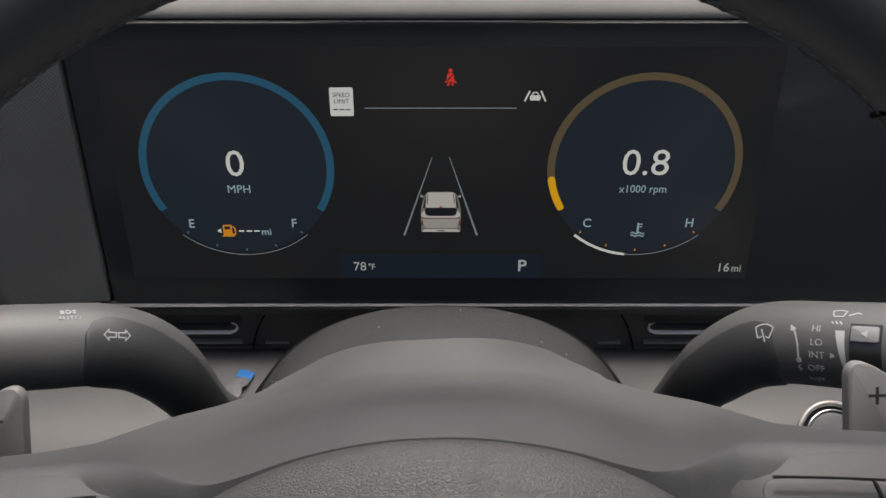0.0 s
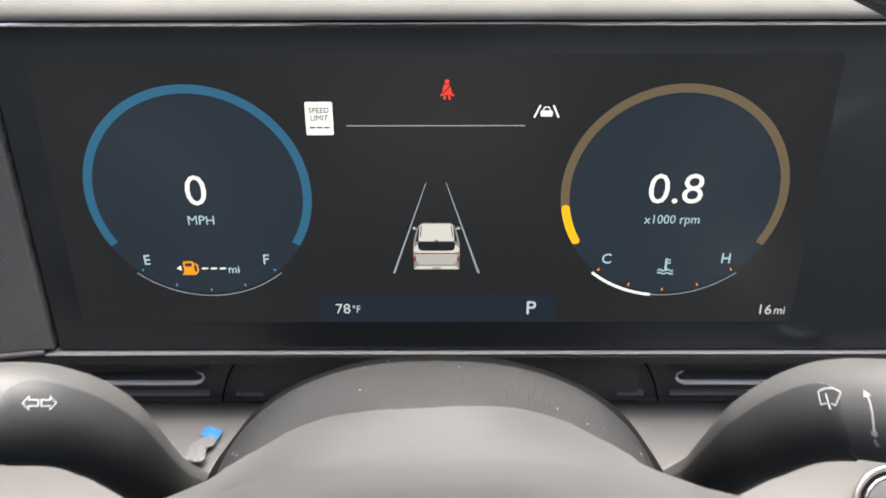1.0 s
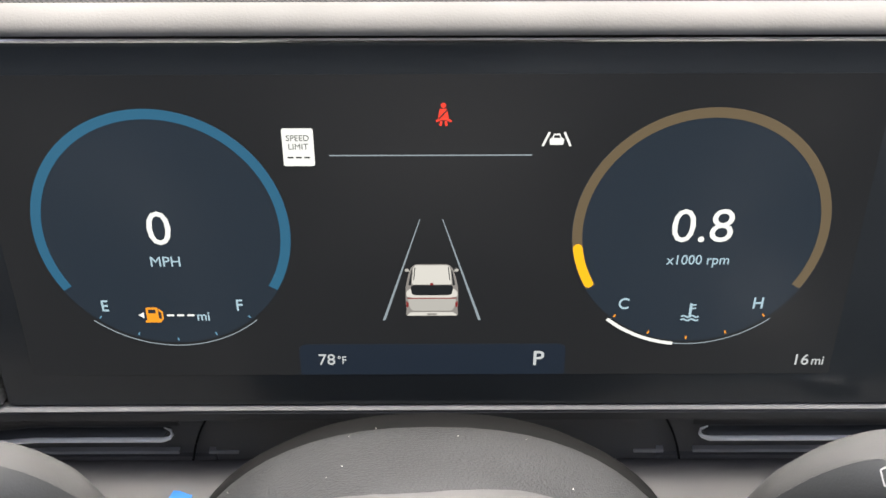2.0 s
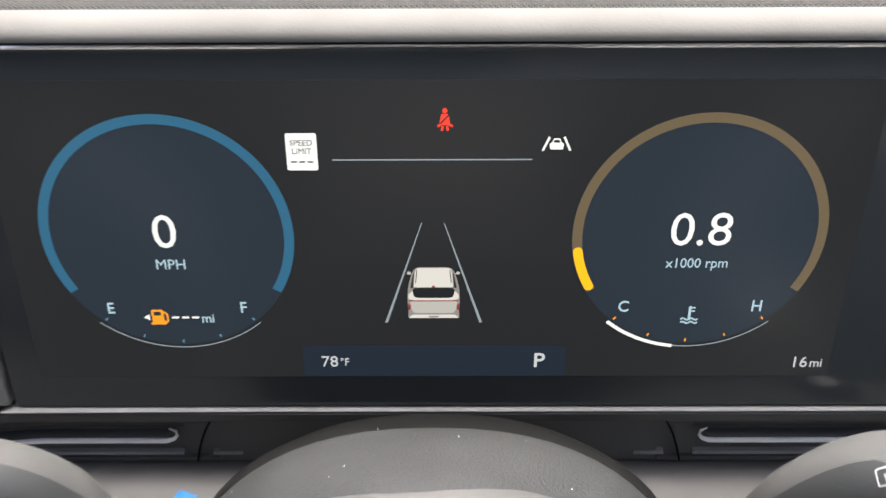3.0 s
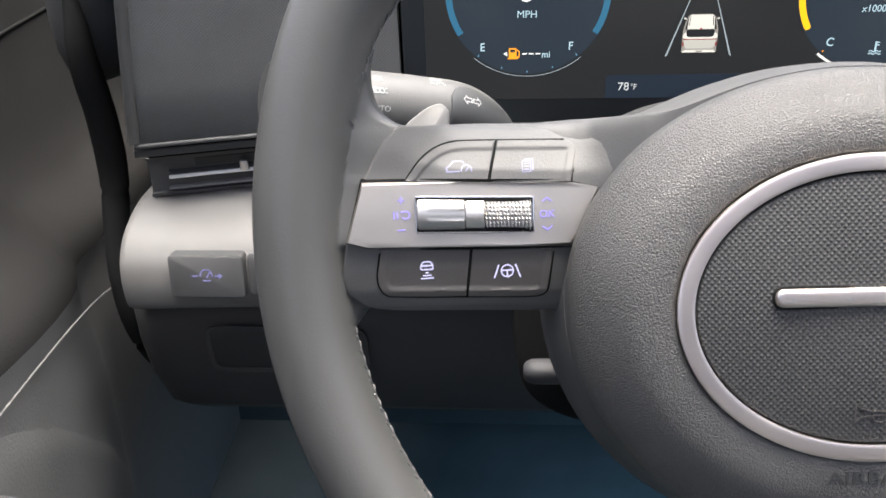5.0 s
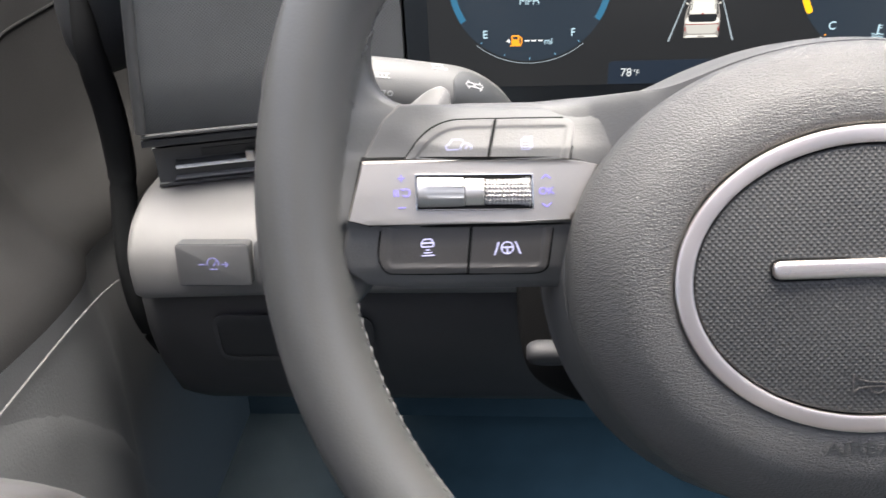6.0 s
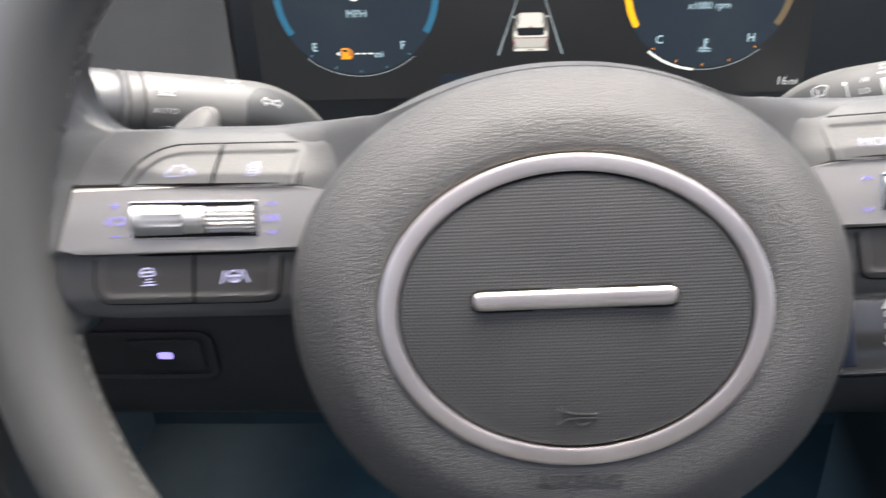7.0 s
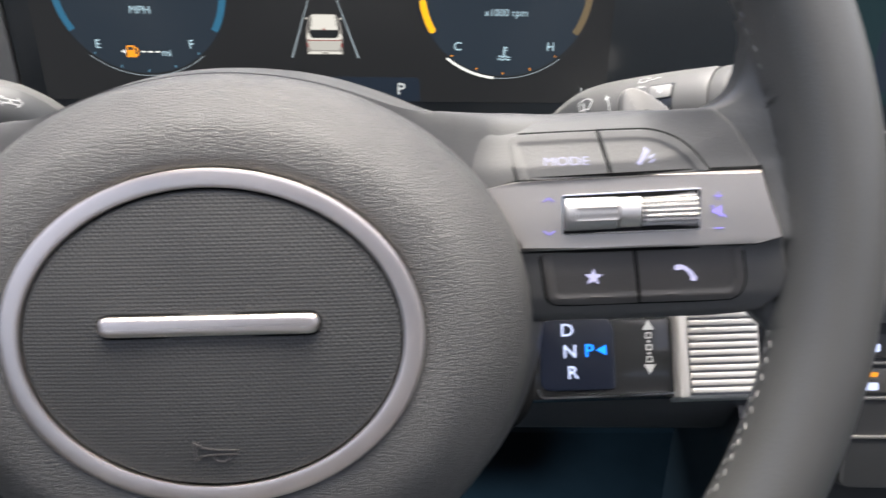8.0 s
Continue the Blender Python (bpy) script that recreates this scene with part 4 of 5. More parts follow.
    prof = [(-0.04, -7.5), (-0.005, -5.4), (0.03, -4.7), (0.12, -4.6), (0.25, -4.9), (0.36, -5.5), (0.44, -6.4), (0.52, -7.9), (0.62, -10.3), (0.76, -14.0), (0.87, -18.0), (0.95, -22.4), (0.985, -26.2), (1.0, -29.6), (0.99, -31.2)]
    hub = part("airbag_cover", loft([hub_ring(k, w) for k, w in prof], caps=False), GRAIN, wheel, "grained charcoal airbag cover", W)
    # rear housing of the hub
    rear = []
    for a, top, low, w, e in ((80, 55.0, -78, -31.2, 2.0), (84.5, 56.0, -82.5, -33.5, 2.0), (87.5, 57.0, -86, -42, 2.0), (90, 57.0, -90, -52, 2.0), (91.5, 57.0, -92, -60, 2.05), (90, 56.5, -90, -66, 2.1), (82, 55.0, -78, -75, 2.5), (74, 54.0, -64, -88, 3.2), (68, 54.0, -58, -108, 3.2), (62, 56.0, -54, -126, 2.8), (55, 56.0, -50, -137, 2.6), (30, 40, -30, -139, 2.2)):
        ring = []
        for i in range(96):
            t = 2 * math.pi * i / 96
            x, y = math.cos(t), math.sin(t)
            ring.append(Vector((a * math.copysign(abs(x) ** (2 / e), x), -4 + (top + 4 if y > 0 else -low - 4) * math.copysign(abs(y) ** (2 / e), y), w)))
        rear.append(ring)
    part("rear_housing", loft(rear), PLASTIC, wheel, "smooth charcoal housing behind the hub", W)
    part("saddle", saddle(), PLASTIC, wheel, "smooth charcoal bridge flowing from hub to spokes", W)
    # silver oval ring
    rr = []
    for t in range(16):
        ph = 2 * math.pi * t / 16
        rad, ww = 2.5 * math.copysign(abs(math.cos(ph)) ** 0.7, math.cos(ph)), 1.2 * math.copysign(abs(math.sin(ph)) ** 0.22, math.sin(ph))
        rr.append((51.7 + rad, 41.1 + rad, -4.2 + ww))
    bm = loft([oval(a, b, 0, -4.6, w, 120) for a, b, w in rr] + [oval(*rr[0][:2], 0, -4.6, rr[0][2], 120)], caps=False)
    bmesh.ops.remove_doubles(bm, verts=bm.verts, dist=1e-4)
    part("emblem_ring", bm, RING, wheel, "matt silver oval ring", W)
    pad = [oval(48.85 * k, 38.25 * k, 0, -4.6, -1.5 - 2.4 * k ** 2.2 - (0.7 if k > 0.995 else 0), 96) for k in (1.0, 0.99, 0.96, 0.9, 0.75, 0.55, 0.3, 0.05)]
    centre = part("centre_pad", loft(pad), PAD, wheel, "black finely dotted centre pad", W)
    part("pad_gap", loft([oval(52.2, 41.6, 0, -4.6, w, 96) for w in (-7.5, -6.0)]), GAP, wheel, "dark groove round the pad", W)
    bar = join(prism(rect(0, -0.6, 56.6, 6.5, 3.2, 8), -4.0, -1.62, 0.1))
    part("bar_seat", bar, GAP, centre, "dark groove round the bar", W)
    rod = loft([[Vector((p.x, p.y, z)) for p in inset(rect(0, -0.6, 55.4, 5.2, 2.58, 8), d)] for d, z in ((0, -3.0), (0, -0.9), (0.2, -0.55), (0.75, -0.1), (1.1, 0.0), (2.0, 0.02))])
    bar = part("emblem_bar", rod, RING, centre, "matt silver rounded bar", W)
    for x in (-24.2, -8.2, 8.2, 24.2):
        part("dimple", stroke(circle(x, -0.6, 0.95, 200, 380, 12), 0.28, -0.05, 0.14), BRIGHT, bar, "", W)
    # embossed horn shape and letters
    def pad_w(u, v):
        return -1.5 - 2.4 * math.hypot(u / 48.85, (v + 4.6) / 38.25) ** 2.2
    horn = join(stroke([(-5.4, -31.2), (-5.4, -36.4)], 0.4, -0.1, 0.45), stroke([(-5.4, -31.2), (-3.6, -32.6), (-1.0, -33.2), (2.0, -33.4), (5.2, -33.4)], 0.35, -0.1, 0.46),
                stroke([(-5.4, -36.4), (-3.8, -35.0), (-1.4, -34.6), (2.0, -34.5), (5.2, -34.5)], 0.35, -0.1, 0.46), stroke([(5.2, -33.3), (5.2, -34.6)], 0.35, -0.1, 0.47),
                stroke([(-0.8, -34.7), (0.0, -36.2), (1.8, -36.6), (3.2, -35.8), (3.4, -34.5)], 0.35, -0.1, 0.48))
    part("horn_mark", drape(horn, pad_w), BUTTON, centre, "embossed horn outline", W)

    def hub_w(u, v):
        lo, hi = -0.04, 1.2
        for _ in range(20):
            k = (lo + hi) / 2
            a, b, b2, cv = hub_axes(k)
            if (u / a) ** 2 + ((v - cv) / (b if v > cv else b2)) ** 2 > 1:
                lo = k
            else:
                hi = k
        return lerp(k, [p for p in prof if p[0] > 0])
    part("embossed_letters", drape(words("AIRBAG", 3.7, 0, -53.0, 1.35, 0, 0.0, 0.4), hub_w), INLAY, hub, "", W)
    # spokes with their switches
    for s in (-1, 1):
        side = mirror([(-133.6, 52.3), (-138.6, 47.4), (-142.0, 41.4), (-145.2, 35.4), (-150.4, 15.8), (-152.4, 6.8), (-151.4, 1.2), (-146.5, -3.3), (-140.0, -5.2), (-110, -7.2), (-50, -10.5), (-50, 52.0), (-57, 52.3), (-92, 52.3)], s)
        sp = part("spoke", patch(side, 0.5, 14, 60, 50, 0.8, fillet_w), PLASTIC, wheel, "charcoal plastic spoke", W)
        pan = mirror([(-145.2, 35.3), (-71.2, 32.5), (-81.3, 13.1), (-150.5, 15.8)], s)
        part("panel_gap", patch(mirror([(-145.4, 36.4), (-70.2, 33.5), (-81.0, 12.0), (-150.6, 14.7)], s), 0.75, 1, 20, 10, 0.2), GAP, sp, "", W)
        panel = part("switch_panel", patch(pan, 1.9, 2, 28, 14, 0.9, panel_w), SILVER, wheel, "satin silver trim panel", W)
        # upper and lower button wells and buttons
        well = mirror(rounded([(-133.2, 34.6), (-127.0, 43.6), (-119.5, 47.6), (-80.4, 46.9), (-78.2, 44.6), (-80.7, 32.6)], [0.3, 5, 5, 2, 1.5, 0.3]), s)
        part("button_well", patch(well, 0.62, 1, 40, 24, 0.1), GAP, sp, "", W)
        well = mirror(rounded([(-140.6, 15.2), (-142.4, 4.6), (-140.2, -0.8), (-92.4, -3.5), (-88.8, -2.0), (-86.6, 12.8)], [0.3, 3, 3, 3, 3, 0.3]), s)
        part("button_well", patch(well, 0.62, 1, 40, 24, 0.1), GAP, sp, "", W)
        b1 = mirror(rounded([(-132.5, 35.0), (-126.6, 43.0), (-119.3, 47.1), (-104.6, 46.9), (-107.2, 34.0)], [0.3, 6, 6, 0.3, 0.3], 8), s)
        b2 = mirror(rounded([(-106.7, 34.0), (-104.1, 46.9), (-80.8, 46.4), (-78.8, 44.3), (-81.2, 33.0)], [0.3, 0.3, 2.0, 1.5, 0.3], 8), s)
        b3 = mirror(rounded([(-140.1, 14.6), (-141.9, 4.8), (-139.9, -0.2), (-115.0, -1.7), (-113.1, 13.6)], [0.3, 2.5, 2.5, 0.3, 0.3], 8), s)
        b4 = mirror(rounded([(-112.6, 13.6), (-114.5, -1.8), (-92.8, -3.0), (-89.4, -1.7), (-87.1, 12.6)], [0.3, 0.3, 2.5, 2.5, 0.3], 8), s)
        btn = []
        for k, poly in enumerate((b1, b2, b3, b4)):
            # the raised lip runs along the outer sides only, open to the panel and to the neighbour
            pts = [Vector(p) for p in poly]
            inner = {0: -107.5, 1: -103.8, 2: -115.2, 3: -111.8}[k] * -s if s > 0 else {0: -107.5, 1: -103.8, 2: -115.2, 3: -111.8}[k]
            lines = []
            for p, q in zip(pts, pts[1:] + pts[:1]):
                mid = (p + q) / 2
                flat = mid.y < 36.6 if k < 2 else mid.y > 11.6
                beside = abs(mid.x - inner) < 4.0 and abs(q.x - p.x) < abs(q.y - p.y)
                if not flat and not beside:
                    lines.append((p, q))
            b = part("button", patch(poly, 1.35, 1.0, 44, 30, 0.35, spoke_w, lines, 0.55), BUTTON if k > 1 else PLASTIC, wheel, "", W)
            btn.append(b)
        up = lambda u, v: spoke_w(u, v) + 0.82
        mk = lambda b, bm, mat=G_LILAC, nm="symbol": part(nm, drape(bm, up), mat, b, "", W)
        flat = lambda u, v: panel_w(u, v) + 2.05
        pr = lambda bm, nm="symbol": part(nm, drape(bm, flat), G_VIOLET, panel, "", W)
        if s < 0:
            x, y = -116.3, 39.0
            mk(btn[0], join(stroke([(x + 0.4, y - 1.5), (x - 3.3, y - 1.5), (x - 3.5, y - 0.2), (x - 2.4, y + 0.4), (x - 1.6, y + 1.7), (x + 1.2, y + 1.7), (x + 1.9, y + 0.9)], 0.42), stroke(circle(x + 2.6, y - 1.1, 1.6, -20, 200, 16), 0.42), stroke([(x + 2.4, y - 1.4), (x + 3.3, y - 0.3)], 0.4)))
            x, y = -94.7, 38.6
            mk(btn[1], join(stroke(rect(x - 0.3, y - 0.2, 2.6, 3.4, 0.3), 0.35, closed=True), stroke([(x - 1.0, y + 2.1), (x + 1.7, y + 2.1), (x + 1.7, y - 1.4)], 0.35), stroke([(x - 1.1, y + 0.7), (x + 0.5, y + 0.7)], 0.35, 0.02), stroke([(x - 1.1, y - 0.2), (x + 0.5, y - 0.2)], 0.35, 0.02), stroke([(x - 1.1, y - 1.1), (x + 0.5, y - 1.1)], 0.35, 0.02)))
            x, y = -126.6, 7.7
            mk(btn[2], join(stroke(rounded([(x - 1.8, y), (x + 1.8, y), (x + 1.8, y + 1.3), (x + 1.1, y + 2.4), (x - 1.1, y + 2.4), (x - 1.8, y + 1.3)], 0.3, 2), 0.42, closed=True), stroke([(x - 1.5, y + 1.2), (x + 1.5, y + 1.2)], 0.5, 0.02), stroke([(x - 0.6, y - 1.0), (x + 0.6, y - 1.0)], 0.4), stroke([(x - 1.3, y - 1.9), (x + 1.3, y - 1.9)], 0.4), stroke([(x - 2.0, y - 2.8), (x + 2.0, y - 2.8)], 0.4)))
            x, y = -101.9, 5.9
            mk(btn[3], join(stroke([(x - 4.1, y - 2.2), (x - 2.6, y + 2.0)], 0.5), stroke([(x + 4.1, y - 2.2), (x + 2.6, y + 2.0)], 0.5), stroke(circle(x, y, 1.9, n=24), 0.42, closed=True), stroke([(x - 1.7, y + 0.2), (x + 1.7, y + 0.2)], 0.5, 0.02), stroke([(x, y), (x, y - 1.7)], 0.5, 0.03)))
            pr(join(stroke([(-134.5, 29.4), (-132.3, 29.4)], 0.36), stroke([(-133.4, 28.3), (-133.4, 30.5)], 0.36, 0.02)))
            pr(join(stroke([(-135.5, 23.8), (-135.5, 26.0)], 0.4), stroke([(-134.5, 23.8), (-134.5, 26.0)], 0.4), stroke(circle(-132.1, 24.9, 1.15, -150, 150, 18), 0.4), stroke([(-133.7, 26.0), (-132.4, 26.0)], 0.36, 0.02)))
            pr(stroke([(-134.5, 20.4), (-132.3, 20.4)], 0.36))
            pr(stroke([(-90.5, 27.3), (-89.0, 28.5), (-87.5, 27.3)], 0.38))
            pr(words("OK", 2.3, -89.0, 23.5, 1.05), "symbol")
            pr(stroke([(-90.5, 19.7), (-89.0, 18.5), (-87.5, 19.7)], 0.38))
            rx0 = -128.9
        else:
            mk(btn[1], words("MODE", 2.5, 95.0, 38.5, 1.25))
            x, y = 116.4, 38.9
            mk(btn[0], join(stroke([(x - 2.2, y - 1.8), (x - 0.6, y + 0.4), (x + 0.2, y + 2.2), (x + 0.9, y + 1.6)], 1.1), stroke([(x + 0.8, y - 1.4), (x + 2.2, y - 0.4)], 0.5), stroke([(x + 0.6, y - 0.2), (x + 2.2, y + 0.9)], 0.5)))
            x, y = 102.0, 5.6
            star = [Vector((x + (2.6 if i % 2 == 0 else 1.1) * math.sin(math.pi * i / 5), y + (2.6 if i % 2 == 0 else 1.1) * math.cos(math.pi * i / 5))) for i in range(10)]
            mk(btn[3], prism(star, 0, 0.15))
            x, y = 126.4, 7.3
            mk(btn[2], join(stroke(smooth([(x - 2.4, y + 1.6, 0), (x - 0.8, y + 1.2, 0), (x + 1.2, y - 0.4, 0), (x + 2.2, y - 1.8, 0)], 6) and [(p.x, p.y) for p in smooth([(x - 2.4, y + 1.6, 0), (x - 0.6, y + 1.3, 0), (x + 1.3, y - 0.3, 0), (x + 2.2, y - 1.9, 0)], 6)], 1.1), prism(rect(x - 2.2, y + 1.3, 1.5, 1.5, 0.4), 0, 0.17), prism(rect(x + 2.0, y - 1.7, 1.5, 1.5, 0.4), 0, 0.17)))
            pr(join(stroke([(132.7, 28.3), (134.9, 28.3)], 0.36), stroke([(133.8, 27.2), (133.8, 29.4)], 0.36, 0.02)))
            pr(join(prism([Vector(p) for p in ((132.2, 23.6), (133.2, 23.6), (134.6, 22.4), (134.6, 26.0), (133.2, 24.8), (132.2, 24.8))], 0, 0.12), stroke([(132.0, 25.8), (135.6, 22.6)], 0.4, 0.02)))
            pr(stroke([(132.7, 19.7), (134.9, 19.7)], 0.36))
            pr(stroke([(88.1, 27.1), (89.6, 28.3), (91.1, 27.1)], 0.38))
            pr(stroke([(88.1, 19.1), (89.6, 17.9), (91.1, 19.1)], 0.38))
            rx0 = 93.4
        # two thumb rollers in a bright-edged window
        yc = 24.2
        win = rect(rx0 + 17.8, yc, 36.2, 11.4, 0.6)
        slope = 0.04 * (-1 if s < 0 else 1)
        tilt = lambda bm: drape(shear(bm, slope, rx0 + 17.8), lambda u, v: 0)
        part("roller_frame", drape(tilt(prism(win, 0, 2.5, 0.2)), lambda u, v: panel_w(u, yc)), CHROME, panel, "bright frame edge", W)
        part("roller_slot", drape(tilt(prism(inset(win, 0.42), 0, 2.62)), lambda u, v: panel_w(u, yc)), GAP, panel, "", W)
        for nm, x0, x1, r, mat in (("smooth_roller", 0.3, 14.7, 6.2, ROLLER), ("roller_bridge", 14.8, 20.6, 6.0, BRIGHT), ("knurled_roller", 20.7, 35.2, 6.0, ROLLER)):
            rg = []
            nn = 60 if nm != "knurled_roller" else 52
            ks = (0.0, 0.03, 0.2, 0.24, 0.97, 1.0) if nm != "knurled_roller" else [i / 26 for i in range(27)]
            for k in ks:
                x = rx0 + x0 + (x1 - x0) * k
                row = []
                for j in range(nn):
                    a = 2 * math.pi * j / nn
                    q = r - (0.5 if k in (0.0, 1.0) else 0)
                    if nm == "smooth_roller":
                        q -= 0.4 * (1 if 0.2 < (math.degrees(a) % 360) / 360 < 0.3 and 0.22 < k < 0.99 else 0)
                    if nm == "knurled_roller":
                        q += 0.45 if j % 2 and round(k * 26) % 2 else -0.25
                    row.append(Vector((x, yc + slope * (x - rx0 - 17.8) + q * math.cos(a) * 0.93, panel_w(x, yc) - 1.0 + q * math.sin(a))))
                rg.append(row)
            part(nm, loft(rg), mat, panel, {"smooth_roller": "polished metal roller", "roller_bridge": "satin metal bridge", "knurled_roller": "knurled metal roller"}[nm], W, 3 if nm == "knurled_roller" else 30)
        # shift paddle behind the spoke
        pad = mirror(rounded([(-143.0, 30.0), (-142.0, 48.6), (-140.4, 55.0), (-130.6, 62.2), (-125.2, 63.4), (-122.6, 60.4), (-123.4, 30.0)], [1, 4, 4, 4, 2.5, 2.5, 1]), s)
        pd = part("shift_paddle", prism([Vector(p) for p in pad], -94, -90, 0.7), PADDLE, wheel, "silver-grey shift paddle", W)
        cx = -131.5 * -s if s > 0 else -131.5
        sym = stroke([(cx - 2.6, 53.0), (cx + 2.6, 53.0)], 0.9, -90.05, 0.15)
        if s > 0:
            sym = join(sym, stroke([(cx, 50.4), (cx, 55.6)], 0.9, -90.03, 0.15))
        part("paddle_sign", sym, DARK, pd, "", W)


def shear(bm, k, x0):
    for v in bm.verts:
        v.co.y += k * (v.co.x - x0)
    return bm


build_wheel()

# ---- stalks ----


STALK = {
    -1: [(-205, 229.9, 632.0, 15.5), (-175, 247.8, 622.1, 15.5), (-145, 265.7, 612.2, 15.5), (-125, 278.3, 603.7, 15.5), (-112, 288.8, 587.4, 14.5), (-101, 303.5, 553, 10.5), (-84, 314, 528, 9.5)],
    1: [(205, 215.0, 641.0, 15.6), (175, 239.0, 628.0, 15.6), (145, 263.6, 614.3, 15.6), (125, 283.5, 600.8, 15.6), (112, 298.0, 578.5, 14.3), (101, 316, 542, 9.8), (82, 322, 522, 9.2)],
}


def stalk_line(s):
    """Middle line of a stalk with its radius, from the outer end inwards."""
    pts = smooth([p[:3] for p in STALK[s]], 10)
    keys = sorted((abs(p[0]), p[3]) for p in STALK[s])
    return [(p, lerp(abs(p.x), keys)) for p in pts]


def stalk_map(bm, s, at, lift=0.1):
    """Lay a flat drawing (x along, y up, millimetres) on the stalk's skin round the place `at`."""
    line = stalk_line(s)
    at = Vector(at)

    def nearest(q):
        best = None
        for (p, r), (p2, r2) in zip(line, line[1:]):
            e = p2 - p
            k = min(max((q - p).dot(e) / e.dot(e), 0.0), 1.0)
            c = p + e * k
            if best is None or (q - c).length < best[0]:
                best = ((q - c).length, c, r + (r2 - r) * k, e.normalized())
        return best[1:]
    c0, r0, d = nearest(at)
    d = d if d.x > 0 else -d
    n0 = (at - c0).normalized()
    up = n0.cross(d)
    up = -up if up.z < 0 else up
    for v in bm.verts:
        a = v.co.y / r0
        q = c0 + d * v.co.x + (n0 * math.cos(a) + up * math.sin(a)) * r0
        c, r1, _ = nearest(q)
        v.co = c + (q - c).normalized() * (r1 + lift + v.co.z)
    return bm


def build_stalk(s):
    """s -1: lights and indicators; 1: wipers."""
    nm = "indicator_stalk" if s < 0 else "wiper_stalk"
    lab = "chunky charcoal light and indicator stalk with pale symbols" if s < 0 else "chunky charcoal wiper stalk with pale lettering and a black window"
    st = thing(nm, lab, "control stalk", (s * 0.14, 0.268, 0.610), group="column stalks")
    line = stalk_line(s)
    ends = 171.0 if s < 0 else 167.0

    def cut(a, b):
        """The middle line between two distances from the car's middle, with exact ends."""
        def at(x):
            for (p, r), (q, t) in zip(line, line[1:]):
                if abs(q.x) <= x <= abs(p.x):
                    k = (x - abs(p.x)) / (abs(q.x) - abs(p.x) or 1)
                    return p.lerp(q, k), r + (t - r) * k
        return [at(b)] + [(p, r) for p, r in line if a + 0.5 < abs(p.x) < b - 0.5] + [at(a)]
    stem = cut(85, ends)
    part("stem", sweep([p for p, r in stem], [(r - (0.5 if i == 0 else 0),) * 2 for i, (p, r) in enumerate(stem)], 40), PLASTIC, st, "satin charcoal stem")
    # darker inlay on the bend, with a rounded outer end
    sub = cut(86, 137.0 if s < 0 else 134.0)
    rings = []
    x0 = sub[0][0]
    for i, (p, r) in enumerate(sub):
        q, t = sub[min(i + 1, len(sub) - 1)][0], sub[max(i - 1, 0)][0]
        d = (q - t).normalized()
        side = Vector((0, -1, 0))
        side = (side - d * side.dot(d)).normalized()
        top = side.cross(d).normalized()
        top = -top if top.z < 0 else top
        k = min((p - x0).length / 11.0, 1.0)
        f = 0.15 + 0.85 * math.sqrt(1 - (1 - k) ** 2)
        lo, hi = -44.0, 86.0
        mid = (lo + hi) / 2
        ring = []
        for j in range(37):
            a = radians(mid + (lo + (hi - lo) * j / 36 - mid) * f)
            e = r + (0.7 if 0 < j < 36 and i > 0 else -0.6)
            ring.append(p + (side * math.cos(a) + top * math.sin(a)) * e)
        rings.append(ring)
    part("stem_inlay", loft(rings, closed=False, caps=False), INLAY, st, "darker smooth inlay")
    # outer end
    for name, xa, xb, dr, mat in (("collar", ends + 0.3, ends + 5.5, -0.3, PLASTIC), ("end_ring", ends + 5.8, ends + 7.6, 0.0, KNOB), ("end_knob", ends + 8.0, 200, -0.2, DARKCHROME)):
        seg = cut(xa, xb)
        m = len(seg) - 1
        seg = [seg[0]] + [(seg[0][0].lerp(seg[1][0], min(0.6 / max((seg[1][0] - seg[0][0]).length, 0.01), 0.9)), seg[0][1])] + seg[1:]
        part(name, sweep([p for p, r in seg], [(r + dr - (0.7 if i in (0, m + 1) else 0),) * 2 for i, (p, r) in enumerate(seg)], 40), mat, st, {"collar": "charcoal collar", "end_ring": "thin grey ring", "end_knob": "dark chrome twist knob"}[name])
    pr = lambda bm, at, lift=0.1: part("print", stalk_map(bm, s, at, lift), PRINT, st, "pale printed marking")
    if s < 0:
        arrow = lambda x, d: stroke([(x, 1.0), (x + d * 3.0, 1.0), (x + d * 3.0, 2.2), (x + d * 5.0, 0), (x + d * 3.0, -2.2), (x + d * 3.0, -1.0), (x, -1.0)], 0.42, closed=True)
        pr(scaled(join(arrow(-0.5, -1), arrow(0.5, 1)), 0.86), (-118.9, 268.4, 615.2), 0.7)
        pr(words("AUTO", 2.3, 0, 0, 1.12, bold=-0.006), (-156.1, 241.6, 622.6))
        pr(words("OFF", 2.2, 0, 0, 1.1, bold=-0.006), (-157.0, 240.9, 615.1))
        pr(join(stroke(circle(0, 0, 1.3, 90, 270, 12), 0.4), stroke([(0, 1.3), (0, -1.3)], 0.4), stroke([(0.8, 1), (2.6, 1)], 0.4), stroke([(0.8, 0), (2.6, 0)], 0.4), stroke([(0.8, -1), (2.6, -1)], 0.4)), (-158.0, 250.7, 632.4))
        pr(join(stroke([(-3, 1), (-1.4, 1)], 0.4), stroke([(-3, 0), (-1.4, 0)], 0.4), stroke([(-3, -1), (-1.4, -1)], 0.4), stroke(circle(-0.7, 0, 1.1, 0, 360, 14), 0.4, closed=True), stroke(circle(1.4, 0, 1.1, 0, 360, 14), 0.4, closed=True), stroke([(2.8, 1), (4.0, 1)], 0.4), stroke([(2.8, -1), (4.0, -1)], 0.4)), (-156.7, 245.7, 628.7))
